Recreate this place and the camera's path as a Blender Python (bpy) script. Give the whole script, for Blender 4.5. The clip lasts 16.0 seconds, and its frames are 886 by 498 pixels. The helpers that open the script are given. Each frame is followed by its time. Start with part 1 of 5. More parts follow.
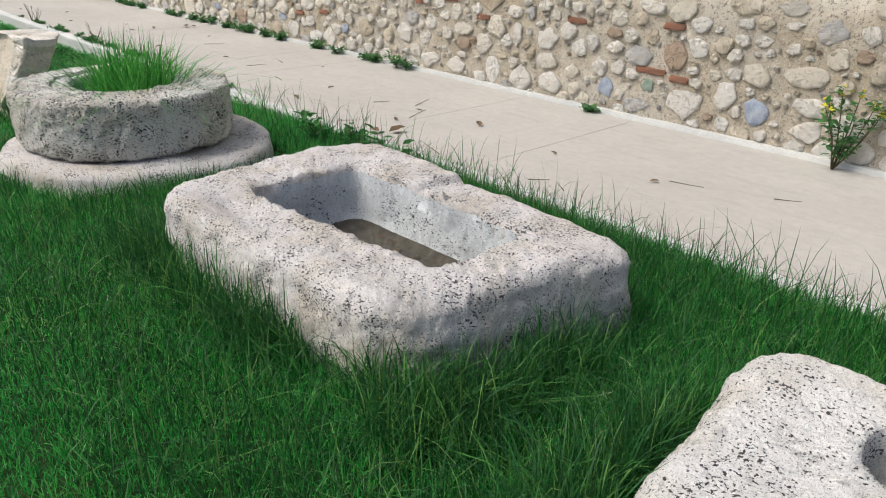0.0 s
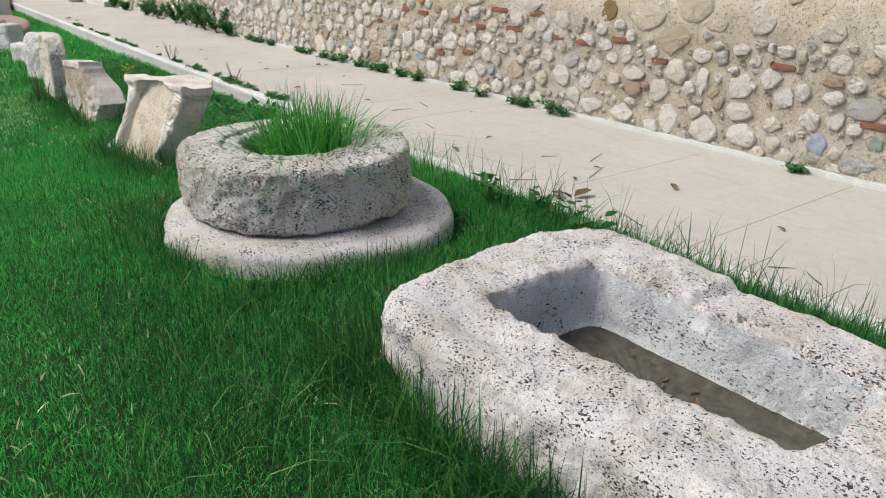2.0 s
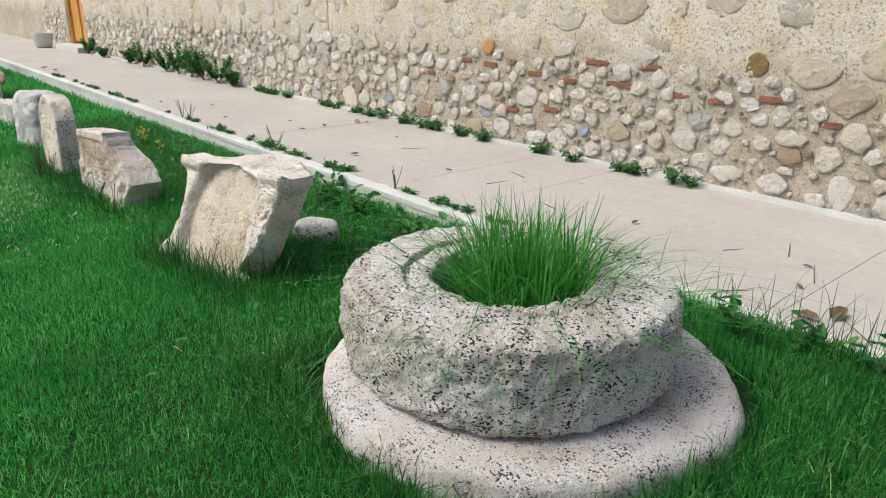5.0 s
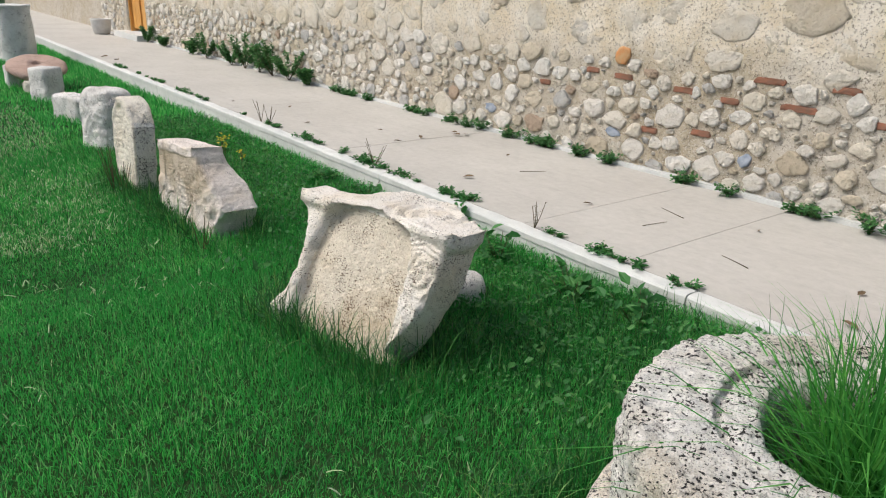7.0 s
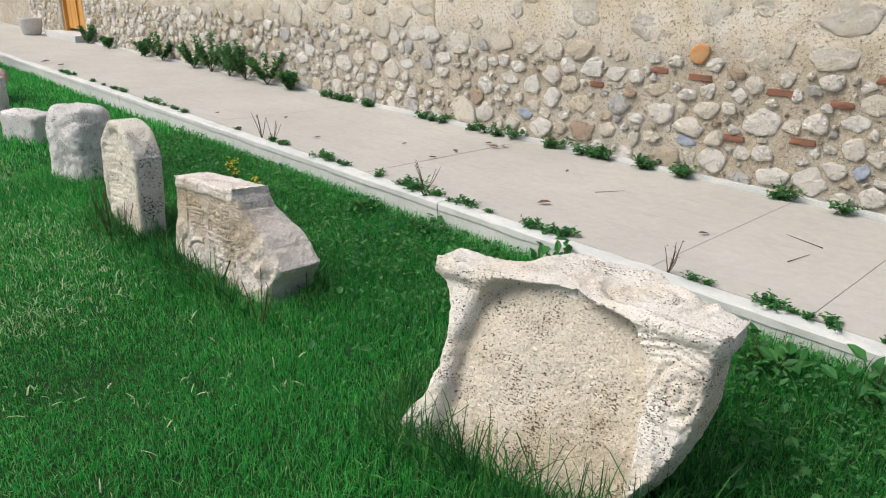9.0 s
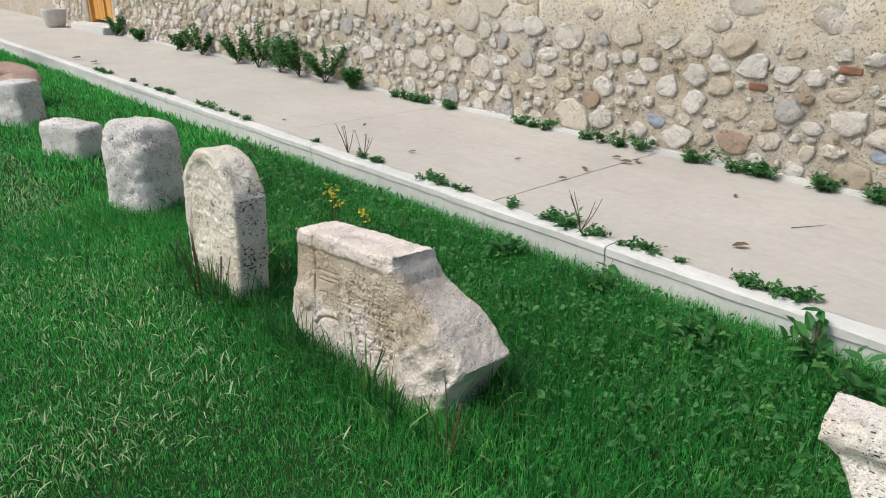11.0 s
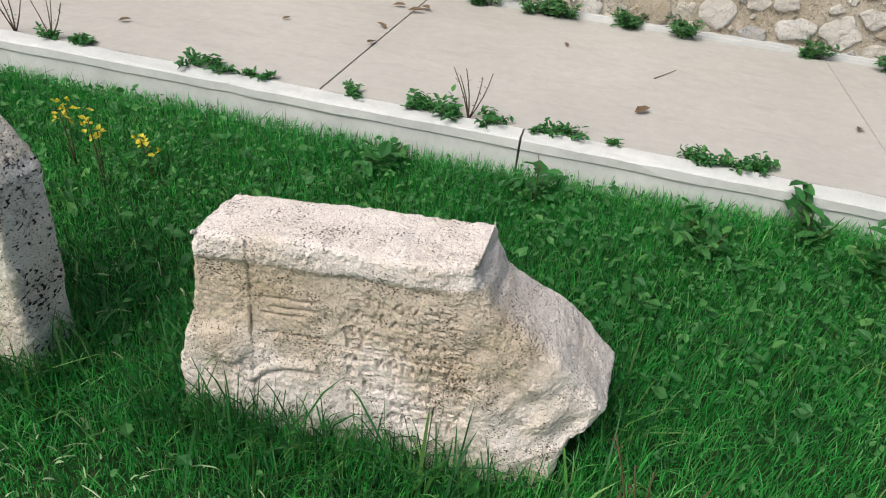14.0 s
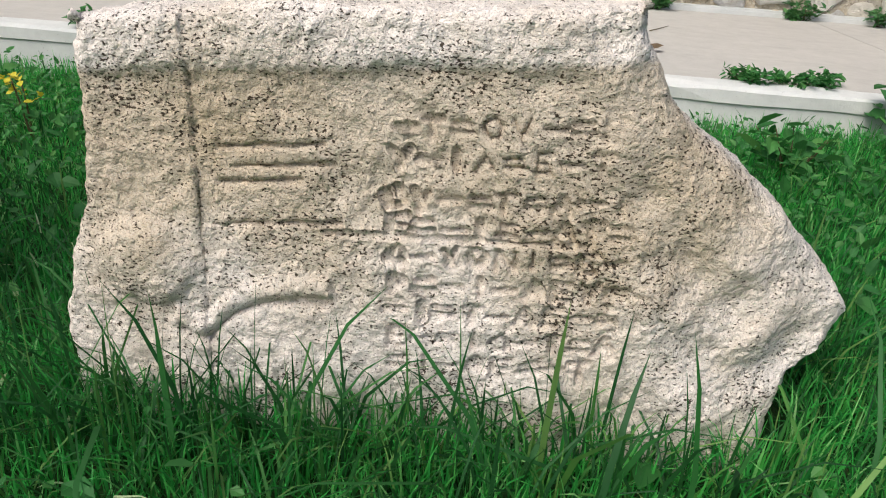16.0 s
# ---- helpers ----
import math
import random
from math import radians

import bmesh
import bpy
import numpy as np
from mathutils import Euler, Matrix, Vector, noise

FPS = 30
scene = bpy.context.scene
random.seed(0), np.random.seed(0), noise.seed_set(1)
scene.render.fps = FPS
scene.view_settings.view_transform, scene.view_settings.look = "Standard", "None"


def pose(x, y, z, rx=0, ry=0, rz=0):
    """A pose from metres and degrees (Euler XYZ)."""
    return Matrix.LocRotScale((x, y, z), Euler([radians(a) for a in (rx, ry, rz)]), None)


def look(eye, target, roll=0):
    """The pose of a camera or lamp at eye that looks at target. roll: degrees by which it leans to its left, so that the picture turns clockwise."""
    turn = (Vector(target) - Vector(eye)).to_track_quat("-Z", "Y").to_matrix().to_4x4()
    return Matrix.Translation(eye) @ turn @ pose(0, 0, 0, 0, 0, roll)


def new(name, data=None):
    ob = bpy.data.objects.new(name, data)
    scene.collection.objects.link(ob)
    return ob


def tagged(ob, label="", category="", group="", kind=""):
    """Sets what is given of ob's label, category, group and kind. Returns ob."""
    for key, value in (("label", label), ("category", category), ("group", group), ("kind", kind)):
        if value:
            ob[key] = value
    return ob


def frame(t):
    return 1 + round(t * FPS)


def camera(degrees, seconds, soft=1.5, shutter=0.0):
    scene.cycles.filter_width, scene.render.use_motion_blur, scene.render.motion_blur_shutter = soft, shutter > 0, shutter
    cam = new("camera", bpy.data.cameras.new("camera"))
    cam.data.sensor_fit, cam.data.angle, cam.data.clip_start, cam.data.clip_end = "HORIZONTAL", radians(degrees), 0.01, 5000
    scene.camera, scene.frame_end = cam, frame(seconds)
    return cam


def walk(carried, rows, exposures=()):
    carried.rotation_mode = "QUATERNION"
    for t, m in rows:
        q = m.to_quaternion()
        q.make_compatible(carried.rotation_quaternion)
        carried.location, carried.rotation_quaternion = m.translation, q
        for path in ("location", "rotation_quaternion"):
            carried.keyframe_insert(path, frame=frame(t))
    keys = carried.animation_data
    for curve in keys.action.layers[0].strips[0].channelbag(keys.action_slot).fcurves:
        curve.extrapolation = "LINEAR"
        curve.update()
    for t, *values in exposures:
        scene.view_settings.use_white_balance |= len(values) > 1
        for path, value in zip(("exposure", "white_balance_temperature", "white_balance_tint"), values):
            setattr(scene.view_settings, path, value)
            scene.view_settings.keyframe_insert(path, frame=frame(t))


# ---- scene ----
cam = camera(64.5, 16.0, soft=1.1)
PATH = [
    (0, (0.094, 0.12, 1.369), (-1.185, 1.413, 0.538), 2.1),
    (0.5, (-0.111, 0.189, 1.388), (-1.487, 1.392, 0.576), 2.4),
    (1, (-0.351, 0.149, 1.387), (-1.683, 1.41, 0.589), 3.4),
    (1.5, (-0.614, 0.073, 1.412), (-1.957, 1.322, 0.615), 2.6),
    (2, (-0.859, 0.1, 1.404), (-2.316, 1.233, 0.634), 1.1),
    (2.5, (-1.13, 0.142, 1.409), (-2.645, 1.196, 0.638), 1.6),
    (3, (-1.409, 0.104, 1.406), (-2.912, 1.196, 0.666), 2.9),
    (3.2, (-1.544, 0.068, 1.401), (-3.016, 1.21, 0.672), 1.8),
    (5.3, (-2.818, -0.067, 1.448), (-4.221, 1.184, 0.764), 1.0),
    (5.5, (-2.948, -0.069, 1.449), (-4.359, 1.15, 0.728), 1.5),
    (5.7, (-3.093, -0.055, 1.459), (-4.524, 1.15, 0.752), 1.5),
    (6, (-3.281, -0.007, 1.459), (-4.767, 1.167, 0.815), 0.2),
    (6.5, (-3.57, 0.032, 1.453), (-5.058, 1.151, 0.724), 2.7),
    (7, (-3.89, 0.007, 1.453), (-5.353, 1.18, 0.758), 2.4),
    (7.5, (-4.181, -0.02, 1.457), (-5.624, 1.148, 0.715), 2.6),
    (8, (-4.562, 0.007, 1.439), (-6.063, 1.127, 0.738), 1.6),
    (8.5, (-4.918, 0.009, 1.426), (-6.386, 1.161, 0.705), 3.4),
    (9, (-5.274, -0.081, 1.425), (-6.618, 1.218, 0.714), 1.7),
    (9.5, (-5.647, -0.051, 1.407), (-7.055, 1.183, 0.704), 1.1),
    (9.7, (-5.79, -0.017, 1.416), (-7.245, 1.167, 0.724), 0.6),
    (11.8, (-7.112, 0.054, 1.4), (-8.286, 1.44, 0.563), 4.7),
    (12, (-7.222, 0.06, 1.393), (-8.329, 1.488, 0.536), 6.0),
    (12.5, (-7.554, 0.017, 1.383), (-8.42, 1.616, 0.55), 4.0),
    (13, (-7.831, 0.08, 1.346), (-8.576, 1.674, 0.395), 3.6),
    (13.5, (-8.147, 0.259, 1.29), (-8.754, 1.878, 0.284), 2.5),
    (13.8, (-8.332, 0.347, 1.247), (-8.788, 1.957, 0.152), 4.8),
    (14, (-8.389, 0.371, 1.21), (-8.71, 2.01, 0.108), 6.4),
    (14.5, (-8.609, 0.513, 1.079), (-8.705, 2.249, 0.091), 7.4),
    (15, (-8.671, 0.69, 0.831), (-8.784, 2.448, -0.116), 7.2),
    (15.5, (-8.674, 0.757, 0.565), (-8.806, 2.547, -0.317), 4.2),
    (16, (-8.674, 0.752, 0.474), (-8.835, 2.54, -0.409), 4.0),
]
walk(cam, [(t, look(eye, target, roll)) for t, eye, target, roll in PATH], [(0, 0.24), (16, 0.24)])

# ---- light ----
world = bpy.data.worlds.new("world")
scene.world = world
world.use_nodes = True
wn = world.node_tree
sky = wn.nodes.new("ShaderNodeTexSky")
sky.sky_type = "NISHITA"
sky.sun_disc = False
sky.sun_elevation, sky.sun_rotation = radians(52), radians(215)
sky.air_density, sky.dust_density, sky.ozone_density = 0.75, 4.0, 0.5
wn.links.new(sky.outputs[0], wn.nodes["Background"].inputs[0])
wn.nodes["Background"].inputs[1].default_value = 0.125
lamp = bpy.data.lights.new("sun", "SUN")
lamp.energy, lamp.angle, lamp.color = 2.2, radians(38), (1.0, 0.985, 0.915)
sun = new("sun", lamp)
sun.matrix_world = look((-5.7, -8.2, 12.8), (0, 0, 0))

WALL_Y = 5.25
KERB_Y = 3.12

# ---- materials ----


def shader(name, rough=0.85, spec=0.3):
    m = bpy.data.materials.new(name)
    m.use_nodes = True
    nt = m.node_tree
    b = nt.nodes["Principled BSDF"]
    b.inputs["Roughness"].default_value = rough
    b.inputs["Specular IOR Level"].default_value = spec
    return m, nt, b


def coords(nt, scale=1.0):
    tc = nt.nodes.new("ShaderNodeTexCoord")
    mp = nt.nodes.new("ShaderNodeMapping")
    s = scale if isinstance(scale, tuple) else (scale,) * 3
    mp.inputs["Scale"].default_value = s
    nt.links.new(tc.outputs["Object"], mp.inputs[0])
    return mp.outputs[0]


def noise_tex(nt, vec, scale, detail=4.0, rough=0.6):
    n = nt.nodes.new("ShaderNodeTexNoise")
    n.inputs["Scale"].default_value, n.inputs["Detail"].default_value, n.inputs["Roughness"].default_value = scale, detail, rough
    nt.links.new(vec, n.inputs["Vector"])
    return n.outputs["Fac"]


def ramp(nt, fac, stops, mode="LINEAR"):
    r = nt.nodes.new("ShaderNodeValToRGB")
    r.color_ramp.interpolation = mode
    while len(r.color_ramp.elements) < len(stops):
        r.color_ramp.elements.new(0.5)
    for e, (p, c) in zip(r.color_ramp.elements, stops):
        e.position = p
        e.color = (*c, 1) if isinstance(c, tuple) else (c, c, c, 1)
    nt.links.new(fac, r.inputs[0])
    return r.outputs[0]


def mix(nt, fac, a, b, mode="MIX"):
    n = nt.nodes.new("ShaderNodeMix")
    n.data_type, n.blend_type = "RGBA", mode
    for sock, v in ((n.inputs[0], fac), (n.inputs[6], a), (n.inputs[7], b)):
        if isinstance(v, (float, int)):
            sock.default_value = v
        elif isinstance(v, tuple):
            sock.default_value = (*v, 1)
        else:
            nt.links.new(v, sock)
    return n.outputs[2]


def bump(nt, b, height, dist, strength=1.0):
    n = nt.nodes.new("ShaderNodeBump")
    n.inputs["Distance"].default_value, n.inputs["Strength"].default_value = dist, strength
    nt.links.new(height, n.inputs["Height"])
    if b.inputs["Normal"].is_linked:
        nt.links.new(b.inputs["Normal"].links[0].from_socket, n.inputs["Normal"])
    nt.links.new(n.outputs[0], b.inputs["Normal"])


def old_stone(name, light, warm, dark, pits=0.5, lichen=0.3, pit_size=90.0, relief=1.0):
    """Weathered limestone: patches of warm stain, dark pits, grey lichen on the skin."""
    m, nt, b = shader(name, 0.9, 0.15)
    v = coords(nt)
    big = noise_tex(nt, v, 3.2, 5, 0.62)
    c = mix(nt, ramp(nt, big, [(0.46, 0.0), (0.72, 0.9)]), light, warm)
    mid = noise_tex(nt, v, 22, 6, 0.7)
    c = mix(nt, ramp(nt, mid, [(0.52, 0.0), (0.75, 0.28)]), c, tuple(x * 0.66 for x in warm))
    patch = noise_tex(nt, v, 6.5, 4, 0.6)
    fine = noise_tex(nt, v, 120, 3, 0.7)
    lich = nt.nodes.new("ShaderNodeMath")
    lich.operation = "MULTIPLY"
    nt.links.new(ramp(nt, patch, [(0.52, 0.0), (0.68, 1.0)]), lich.inputs[0])
    nt.links.new(ramp(nt, noise_tex(nt, v, 45, 5, 0.75), [(0.5, 0.0), (0.6, 1.0)]), lich.inputs[1])
    lm = nt.nodes.new("ShaderNodeMath")
    lm.operation = "MULTIPLY"
    lm.inputs[1].default_value = lichen
    nt.links.new(lich.outputs[0], lm.inputs[0])
    c = mix(nt, lm.outputs[0], c, dark)
    # pits, stretched a little along the bed of the stone
    pv = coords(nt, (1.0, 1.0, 1.7))
    pn = noise_tex(nt, pv, pit_size, 2, 0.5)
    pa = noise_tex(nt, v, 9, 3, 0.6)
    both = nt.nodes.new("ShaderNodeMath")
    both.operation = "MULTIPLY_ADD"
    both.inputs[1].default_value = 0.45
    nt.links.new(pa, both.inputs[0])
    nt.links.new(pn, both.inputs[2])
    less = nt.nodes.new("ShaderNodeMath")
    less.operation = "MULTIPLY"
    less.inputs[1].default_value = 0.6
    nt.links.new(both.outputs[0], less.inputs[0])
    lo = 0.545 - 0.06 * pits
    pit = ramp(nt, less.outputs[0], [(lo, 0.0), (lo + 0.022, 1.0)])
    tiny = noise_tex(nt, pv, pit_size * 2.4, 2, 0.5)
    c = mix(nt, ramp(nt, tiny, [(0.6, 0.0), (0.65, 0.6)]), c, tuple(x * 1.6 for x in dark))
    c = mix(nt, ramp(nt, tiny, [(0.34, 0.5), (0.42, 0.0)]), c, tuple(min(0.8, x * 1.15) for x in light))
    c = mix(nt, pit, c, tuple(x * 0.8 for x in dark))
    nt.links.new(c, b.inputs["Base Color"])
    bump(nt, b, mid, 0.026 * relief, 0.9)
    bump(nt, b, noise_tex(nt, v, 55, 4, 0.7), 0.016 * relief, 1.0)
    bump(nt, b, fine, 0.006, 0.9)
    inv = nt.nodes.new("ShaderNodeInvert")
    nt.links.new(pit, inv.inputs[1])
    bump(nt, b, inv.outputs[0], 0.006, 0.8)
    return m


M_TROUGH = old_stone("pale_limestone", (0.90, 0.86, 0.84), (0.72, 0.64, 0.52), (0.10, 0.095, 0.10), 0.75, 0.75, 110, 1.25)
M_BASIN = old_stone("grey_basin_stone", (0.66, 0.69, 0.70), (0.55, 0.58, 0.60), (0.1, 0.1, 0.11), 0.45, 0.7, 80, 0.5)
M_MILL = old_stone("pitted_travertine", (0.90, 0.87, 0.82), (0.62, 0.55, 0.44), (0.06, 0.058, 0.055), 0.9, 1.0, 85, 1.3)
M_INSC = old_stone("pinkish_marble", (0.84, 0.76, 0.70), (0.64, 0.54, 0.42), (0.12, 0.095, 0.075), 0.52, 0.45, 200, 0.45)


def stain_below_moulding(m, col):
    """An ochre stain that has run down from the moulding over the written face, ragged at its edges."""
    nt = m.node_tree
    b = nt.nodes["Principled BSDF"]
    v = coords(nt)
    sep = nt.nodes.new("ShaderNodeSeparateXYZ")
    nt.links.new(v, sep.inputs[0])

    def add(a, k, c):
        n = nt.nodes.new("ShaderNodeMath")
        n.operation = "MULTIPLY_ADD"
        nt.links.new(a, n.inputs[0])
        n.inputs[1].default_value = k
        nt.links.new(c, n.inputs[2])
        return n.outputs[0]

    level = add(sep.outputs["X"], -0.09, sep.outputs["Z"])
    ragged = add(noise_tex(nt, v, 5.5, 6, 0.7), 0.6, level)
    ragged = add(noise_tex(nt, v, 60, 4, 0.75), 0.06, ragged)
    rg = nt.nodes.new("ShaderNodeMapRange")
    rg.inputs["From Min"].default_value, rg.inputs["From Max"].default_value = 0.98, 1.2
    nt.links.new(ragged, rg.inputs["Value"])
    under = nt.nodes.new("ShaderNodeMapRange")
    under.inputs["From Min"].default_value, under.inputs["From Max"].default_value = 1.046, 1.036
    nt.links.new(level, under.inputs["Value"])
    face = nt.nodes.new("ShaderNodeMapRange")
    face.inputs["From Min"].default_value, face.inputs["From Max"].default_value = 1.60, 1.56
    nt.links.new(sep.outputs["Y"], face.inputs["Value"])
    f = nt.nodes.new("ShaderNodeMath")
    f.operation = "MULTIPLY"
    nt.links.new(rg.outputs[0], f.inputs[0])
    nt.links.new(under.outputs[0], f.inputs[1])
    f2 = nt.nodes.new("ShaderNodeMath")
    f2.operation = "MULTIPLY"
    nt.links.new(f.outputs[0], f2.inputs[0])
    nt.links.new(face.outputs[0], f2.inputs[1])
    f3 = nt.nodes.new("ShaderNodeMath")
    f3.operation = "MULTIPLY"
    f3.inputs[1].default_value = 0.66
    nt.links.new(f2.outputs[0], f3.inputs[0])
    old = b.inputs["Base Color"].links[0].from_socket
    nt.links.new(mix(nt, f3.outputs[0], old, mix(nt, 0.85, old, col, "MULTIPLY")), b.inputs["Base Color"])


stain_below_moulding(M_INSC, (0.58, 0.51, 0.35))
M_CAPITAL = old_stone("cream_carved_stone", (0.86, 0.81, 0.74), (0.72, 0.62, 0.47), (0.13, 0.10, 0.07), 0.5, 0.35, 120, 0.6)
M_FIELD = old_stone("worn_tan_field", (0.80, 0.72, 0.60), (0.62, 0.50, 0.35), (0.24, 0.17, 0.11), 0.65, 0.35, 105, 0.9)
M_STELE = old_stone("white_marble_with_lichen", (0.86, 0.80, 0.69), (0.72, 0.63, 0.49), (0.06, 0.06, 0.065), 0.5, 1.0, 140, 0.6)
M_LICHEN = old_stone("lichened_marble", (0.80, 0.78, 0.73), (0.6, 0.58, 0.53), (0.04, 0.04, 0.045), 0.85, 1.0, 60, 0.8)
M_WHITE = old_stone("white_stone", (0.90, 0.88, 0.85), (0.74, 0.68, 0.59), (0.10, 0.10, 0.10), 0.7, 0.8, 100)
M_RED = old_stone("red_stone", (0.58, 0.42, 0.35), (0.46, 0.33, 0.27), (0.16, 0.12, 0.1), 0.3, 0.3, 60)
M_COLUMN = old_stone("grey_column_marble", (0.80, 0.80, 0.78), (0.62, 0.61, 0.58), (0.24, 0.24, 0.24), 0.2, 1.0, 40)


def concrete(name, col, col2, joint=False):
    m, nt, b = shader(name, 0.9, 0.2)
    v = coords(nt)
    c = mix(nt, ramp(nt, noise_tex(nt, v, 0.9, 5, 0.6), [(0.35, 0.0), (0.7, 1.0)]), col, col2)
    c = mix(nt, ramp(nt, noise_tex(nt, v, 14, 6, 0.75), [(0.35, 0.0), (0.8, 0.35)]), c, tuple(x * 0.6 for x in col2))
    c = mix(nt, ramp(nt, noise_tex(nt, coords(nt, (1.0, 3.0, 1.0)), 2.6, 6, 0.7), [(0.52, 0.0), (0.75, 0.4)]), c, tuple(x * 0.72 for x in col2))
    speck = noise_tex(nt, v, 160, 2, 0.6)
    c = mix(nt, ramp(nt, speck, [(0.66, 0.0), (0.76, 0.5)]), c, (0.18, 0.16, 0.14))
    nt.links.new(c, b.inputs["Base Color"])
    bump(nt, b, noise_tex(nt, v, 40, 5, 0.7), 0.004, 0.5)
    bump(nt, b, speck, 0.002, 0.4)
    return m


M_PATH = concrete("path_concrete", (0.49, 0.472, 0.44), (0.43, 0.41, 0.38))
M_KERB = concrete("kerb_concrete", (0.66, 0.66, 0.64), (0.50, 0.52, 0.51))


def rubble(name, source, buried=0.0):
    """Wall stones: each takes its own tone from the random of its object or island."""
    m, nt, b = shader(name, 0.9, 0.2)
    v = coords(nt)
    if source == "object":
        r = nt.nodes.new("ShaderNodeObjectInfo").outputs["Random"]
    else:
        r = nt.nodes.new("ShaderNodeNewGeometry").outputs["Random Per Island"]
    base = ramp(nt, r, [(0.0, (0.80, 0.75, 0.66)), (0.14, (0.85, 0.82, 0.76)), (0.3, (0.72, 0.64, 0.51)), (0.38, (0.83, 0.79, 0.72)), (0.54, (0.60, 0.52, 0.40)),
                        (0.6, (0.82, 0.78, 0.71)), (0.76, (0.56, 0.55, 0.53)), (0.84, (0.79, 0.73, 0.62)), (0.965, (0.48, 0.37, 0.28)), (1.0, (0.7, 0.65, 0.56))], "CONSTANT")
    if buried:
        base = mix(nt, buried, base, mix(nt, ramp(nt, noise_tex(nt, v, 3.5, 5, 0.6), [(0.4, 0.0), (0.7, 1.0)]), (0.78, 0.73, 0.64), (0.66, 0.56, 0.40)))
    c = mix(nt, ramp(nt, noise_tex(nt, v, 9, 5, 0.65), [(0.5, 0.0), (0.8, 0.5)]), base, (0.55, 0.46, 0.31))
    c = mix(nt, ramp(nt, noise_tex(nt, v, 38, 5, 0.75), [(0.56, 0.0), (0.68, 0.42)]), c, (0.27, 0.23, 0.18))
    nt.links.new(c, b.inputs["Base Color"])
    bump(nt, b, noise_tex(nt, v, 13, 6, 0.75), 0.06, 1.0)
    bump(nt, b, noise_tex(nt, v, 36, 5, 0.75), 0.016, 0.9)
    bump(nt, b, noise_tex(nt, v, 90, 3, 0.7), 0.004, 0.6)
    return m


M_RUBBLE = rubble("rubble_stone", "object")
M_RUBBLE_FAR = rubble("rubble_stone_joined", "island")
M_BURIED = rubble("plaster_smeared_stone", "object", 0.6)
M_BURIED_FAR = rubble("plaster_smeared_stone_joined", "island", 0.6)


def tinted(name, col, col2, rough=0.85, scale=12):
    m, nt, b = shader(name, rough, 0.25)
    v = coords(nt)
    c = mix(nt, ramp(nt, noise_tex(nt, v, scale, 5, 0.65), [(0.35, 0.0), (0.7, 1.0)]), col, col2)
    nt.links.new(c, b.inputs["Base Color"])
    bump(nt, b, noise_tex(nt, v, scale * 5, 4, 0.7), 0.006, 0.6)
    return m


M_BLUE = tinted("blue_grey_stone", (0.2, 0.25, 0.33), (0.42, 0.45, 0.5))
M_GREEN = tinted("green_stone", (0.12, 0.2, 0.16), (0.3, 0.34, 0.28))
M_ORANGE = tinted("orange_stone", (0.48, 0.2, 0.07), (0.45, 0.33, 0.18))
M_OLIVE = tinted("olive_brown_stone", (0.16, 0.12, 0.04), (0.25, 0.19, 0.09))
M_BRICK = tinted("old_red_brick", (0.28, 0.12, 0.075), (0.2, 0.12, 0.085), 0.9, 20)
M_SOIL = tinted("damp_soil", (0.06, 0.055, 0.045), (0.12, 0.11, 0.09), 0.95, 18)
M_RUST = tinted("reddish_earth", (0.25, 0.14, 0.09), (0.38, 0.27, 0.2), 0.95, 8)
M_POT = tinted("white_plastic", (0.6, 0.6, 0.58), (0.5, 0.5, 0.47), 0.6, 10)
M_DRY = tinted("dry_leaf", (0.1, 0.065, 0.04), (0.17, 0.12, 0.07), 0.9, 30)

# mortar: ochre and grey sandy lime with coarse grains, more plaster higher up
M_MORTAR, nt, b = shader("sandy_lime_mortar", 0.95, 0.1)
v = coords(nt)
c = mix(nt, ramp(nt, noise_tex(nt, v, 1.1, 5, 0.6), [(0.38, 0.0), (0.62, 1.0)]), (0.56, 0.52, 0.45), (0.47, 0.41, 0.31))
c = mix(nt, ramp(nt, noise_tex(nt, v, 7, 6, 0.7), [(0.45, 0.0), (0.7, 0.8)]), c, (0.36, 0.3, 0.21))
# a skim of cream plaster left on the upper courses, with a ragged lower edge
sep = nt.nodes.new("ShaderNodeSeparateXYZ")
nt.links.new(v, sep.inputs[0])
rag = nt.nodes.new("ShaderNodeMath")
rag.operation = "MULTIPLY_ADD"
rag.inputs[1].default_value = 0.9
nt.links.new(noise_tex(nt, v, 2.3, 6, 0.65), rag.inputs[0])
nt.links.new(sep.outputs["Z"], rag.inputs[2])
half = nt.nodes.new("ShaderNodeMapRange")
half.inputs["From Min"].default_value, half.inputs["From Max"].default_value = 1.25, 1.6
nt.links.new(rag.outputs[0], half.inputs["Value"])
c = mix(nt, half.outputs[0], c, mix(nt, ramp(nt, noise_tex(nt, v, 3.5, 5, 0.6), [(0.4, 0.0), (0.7, 1.0)]), (0.76, 0.71, 0.62), (0.66, 0.56, 0.40)))
grain = noise_tex(nt, v, 42, 5, 0.8)
c = mix(nt, ramp(nt, grain, [(0.53, 0.0), (0.6, 0.85)]), c, (0.19, 0.165, 0.13))
c = mix(nt, ramp(nt, noise_tex(nt, v, 85, 2, 0.6), [(0.58, 0.0), (0.66, 0.75)]), c, (0.68, 0.65, 0.6))
nt.links.new(c, b.inputs["Base Color"])
bump(nt, b, noise_tex(nt, v, 9, 5, 0.65), 0.04, 0.7)
bump(nt, b, grain, 0.014, 1.0)

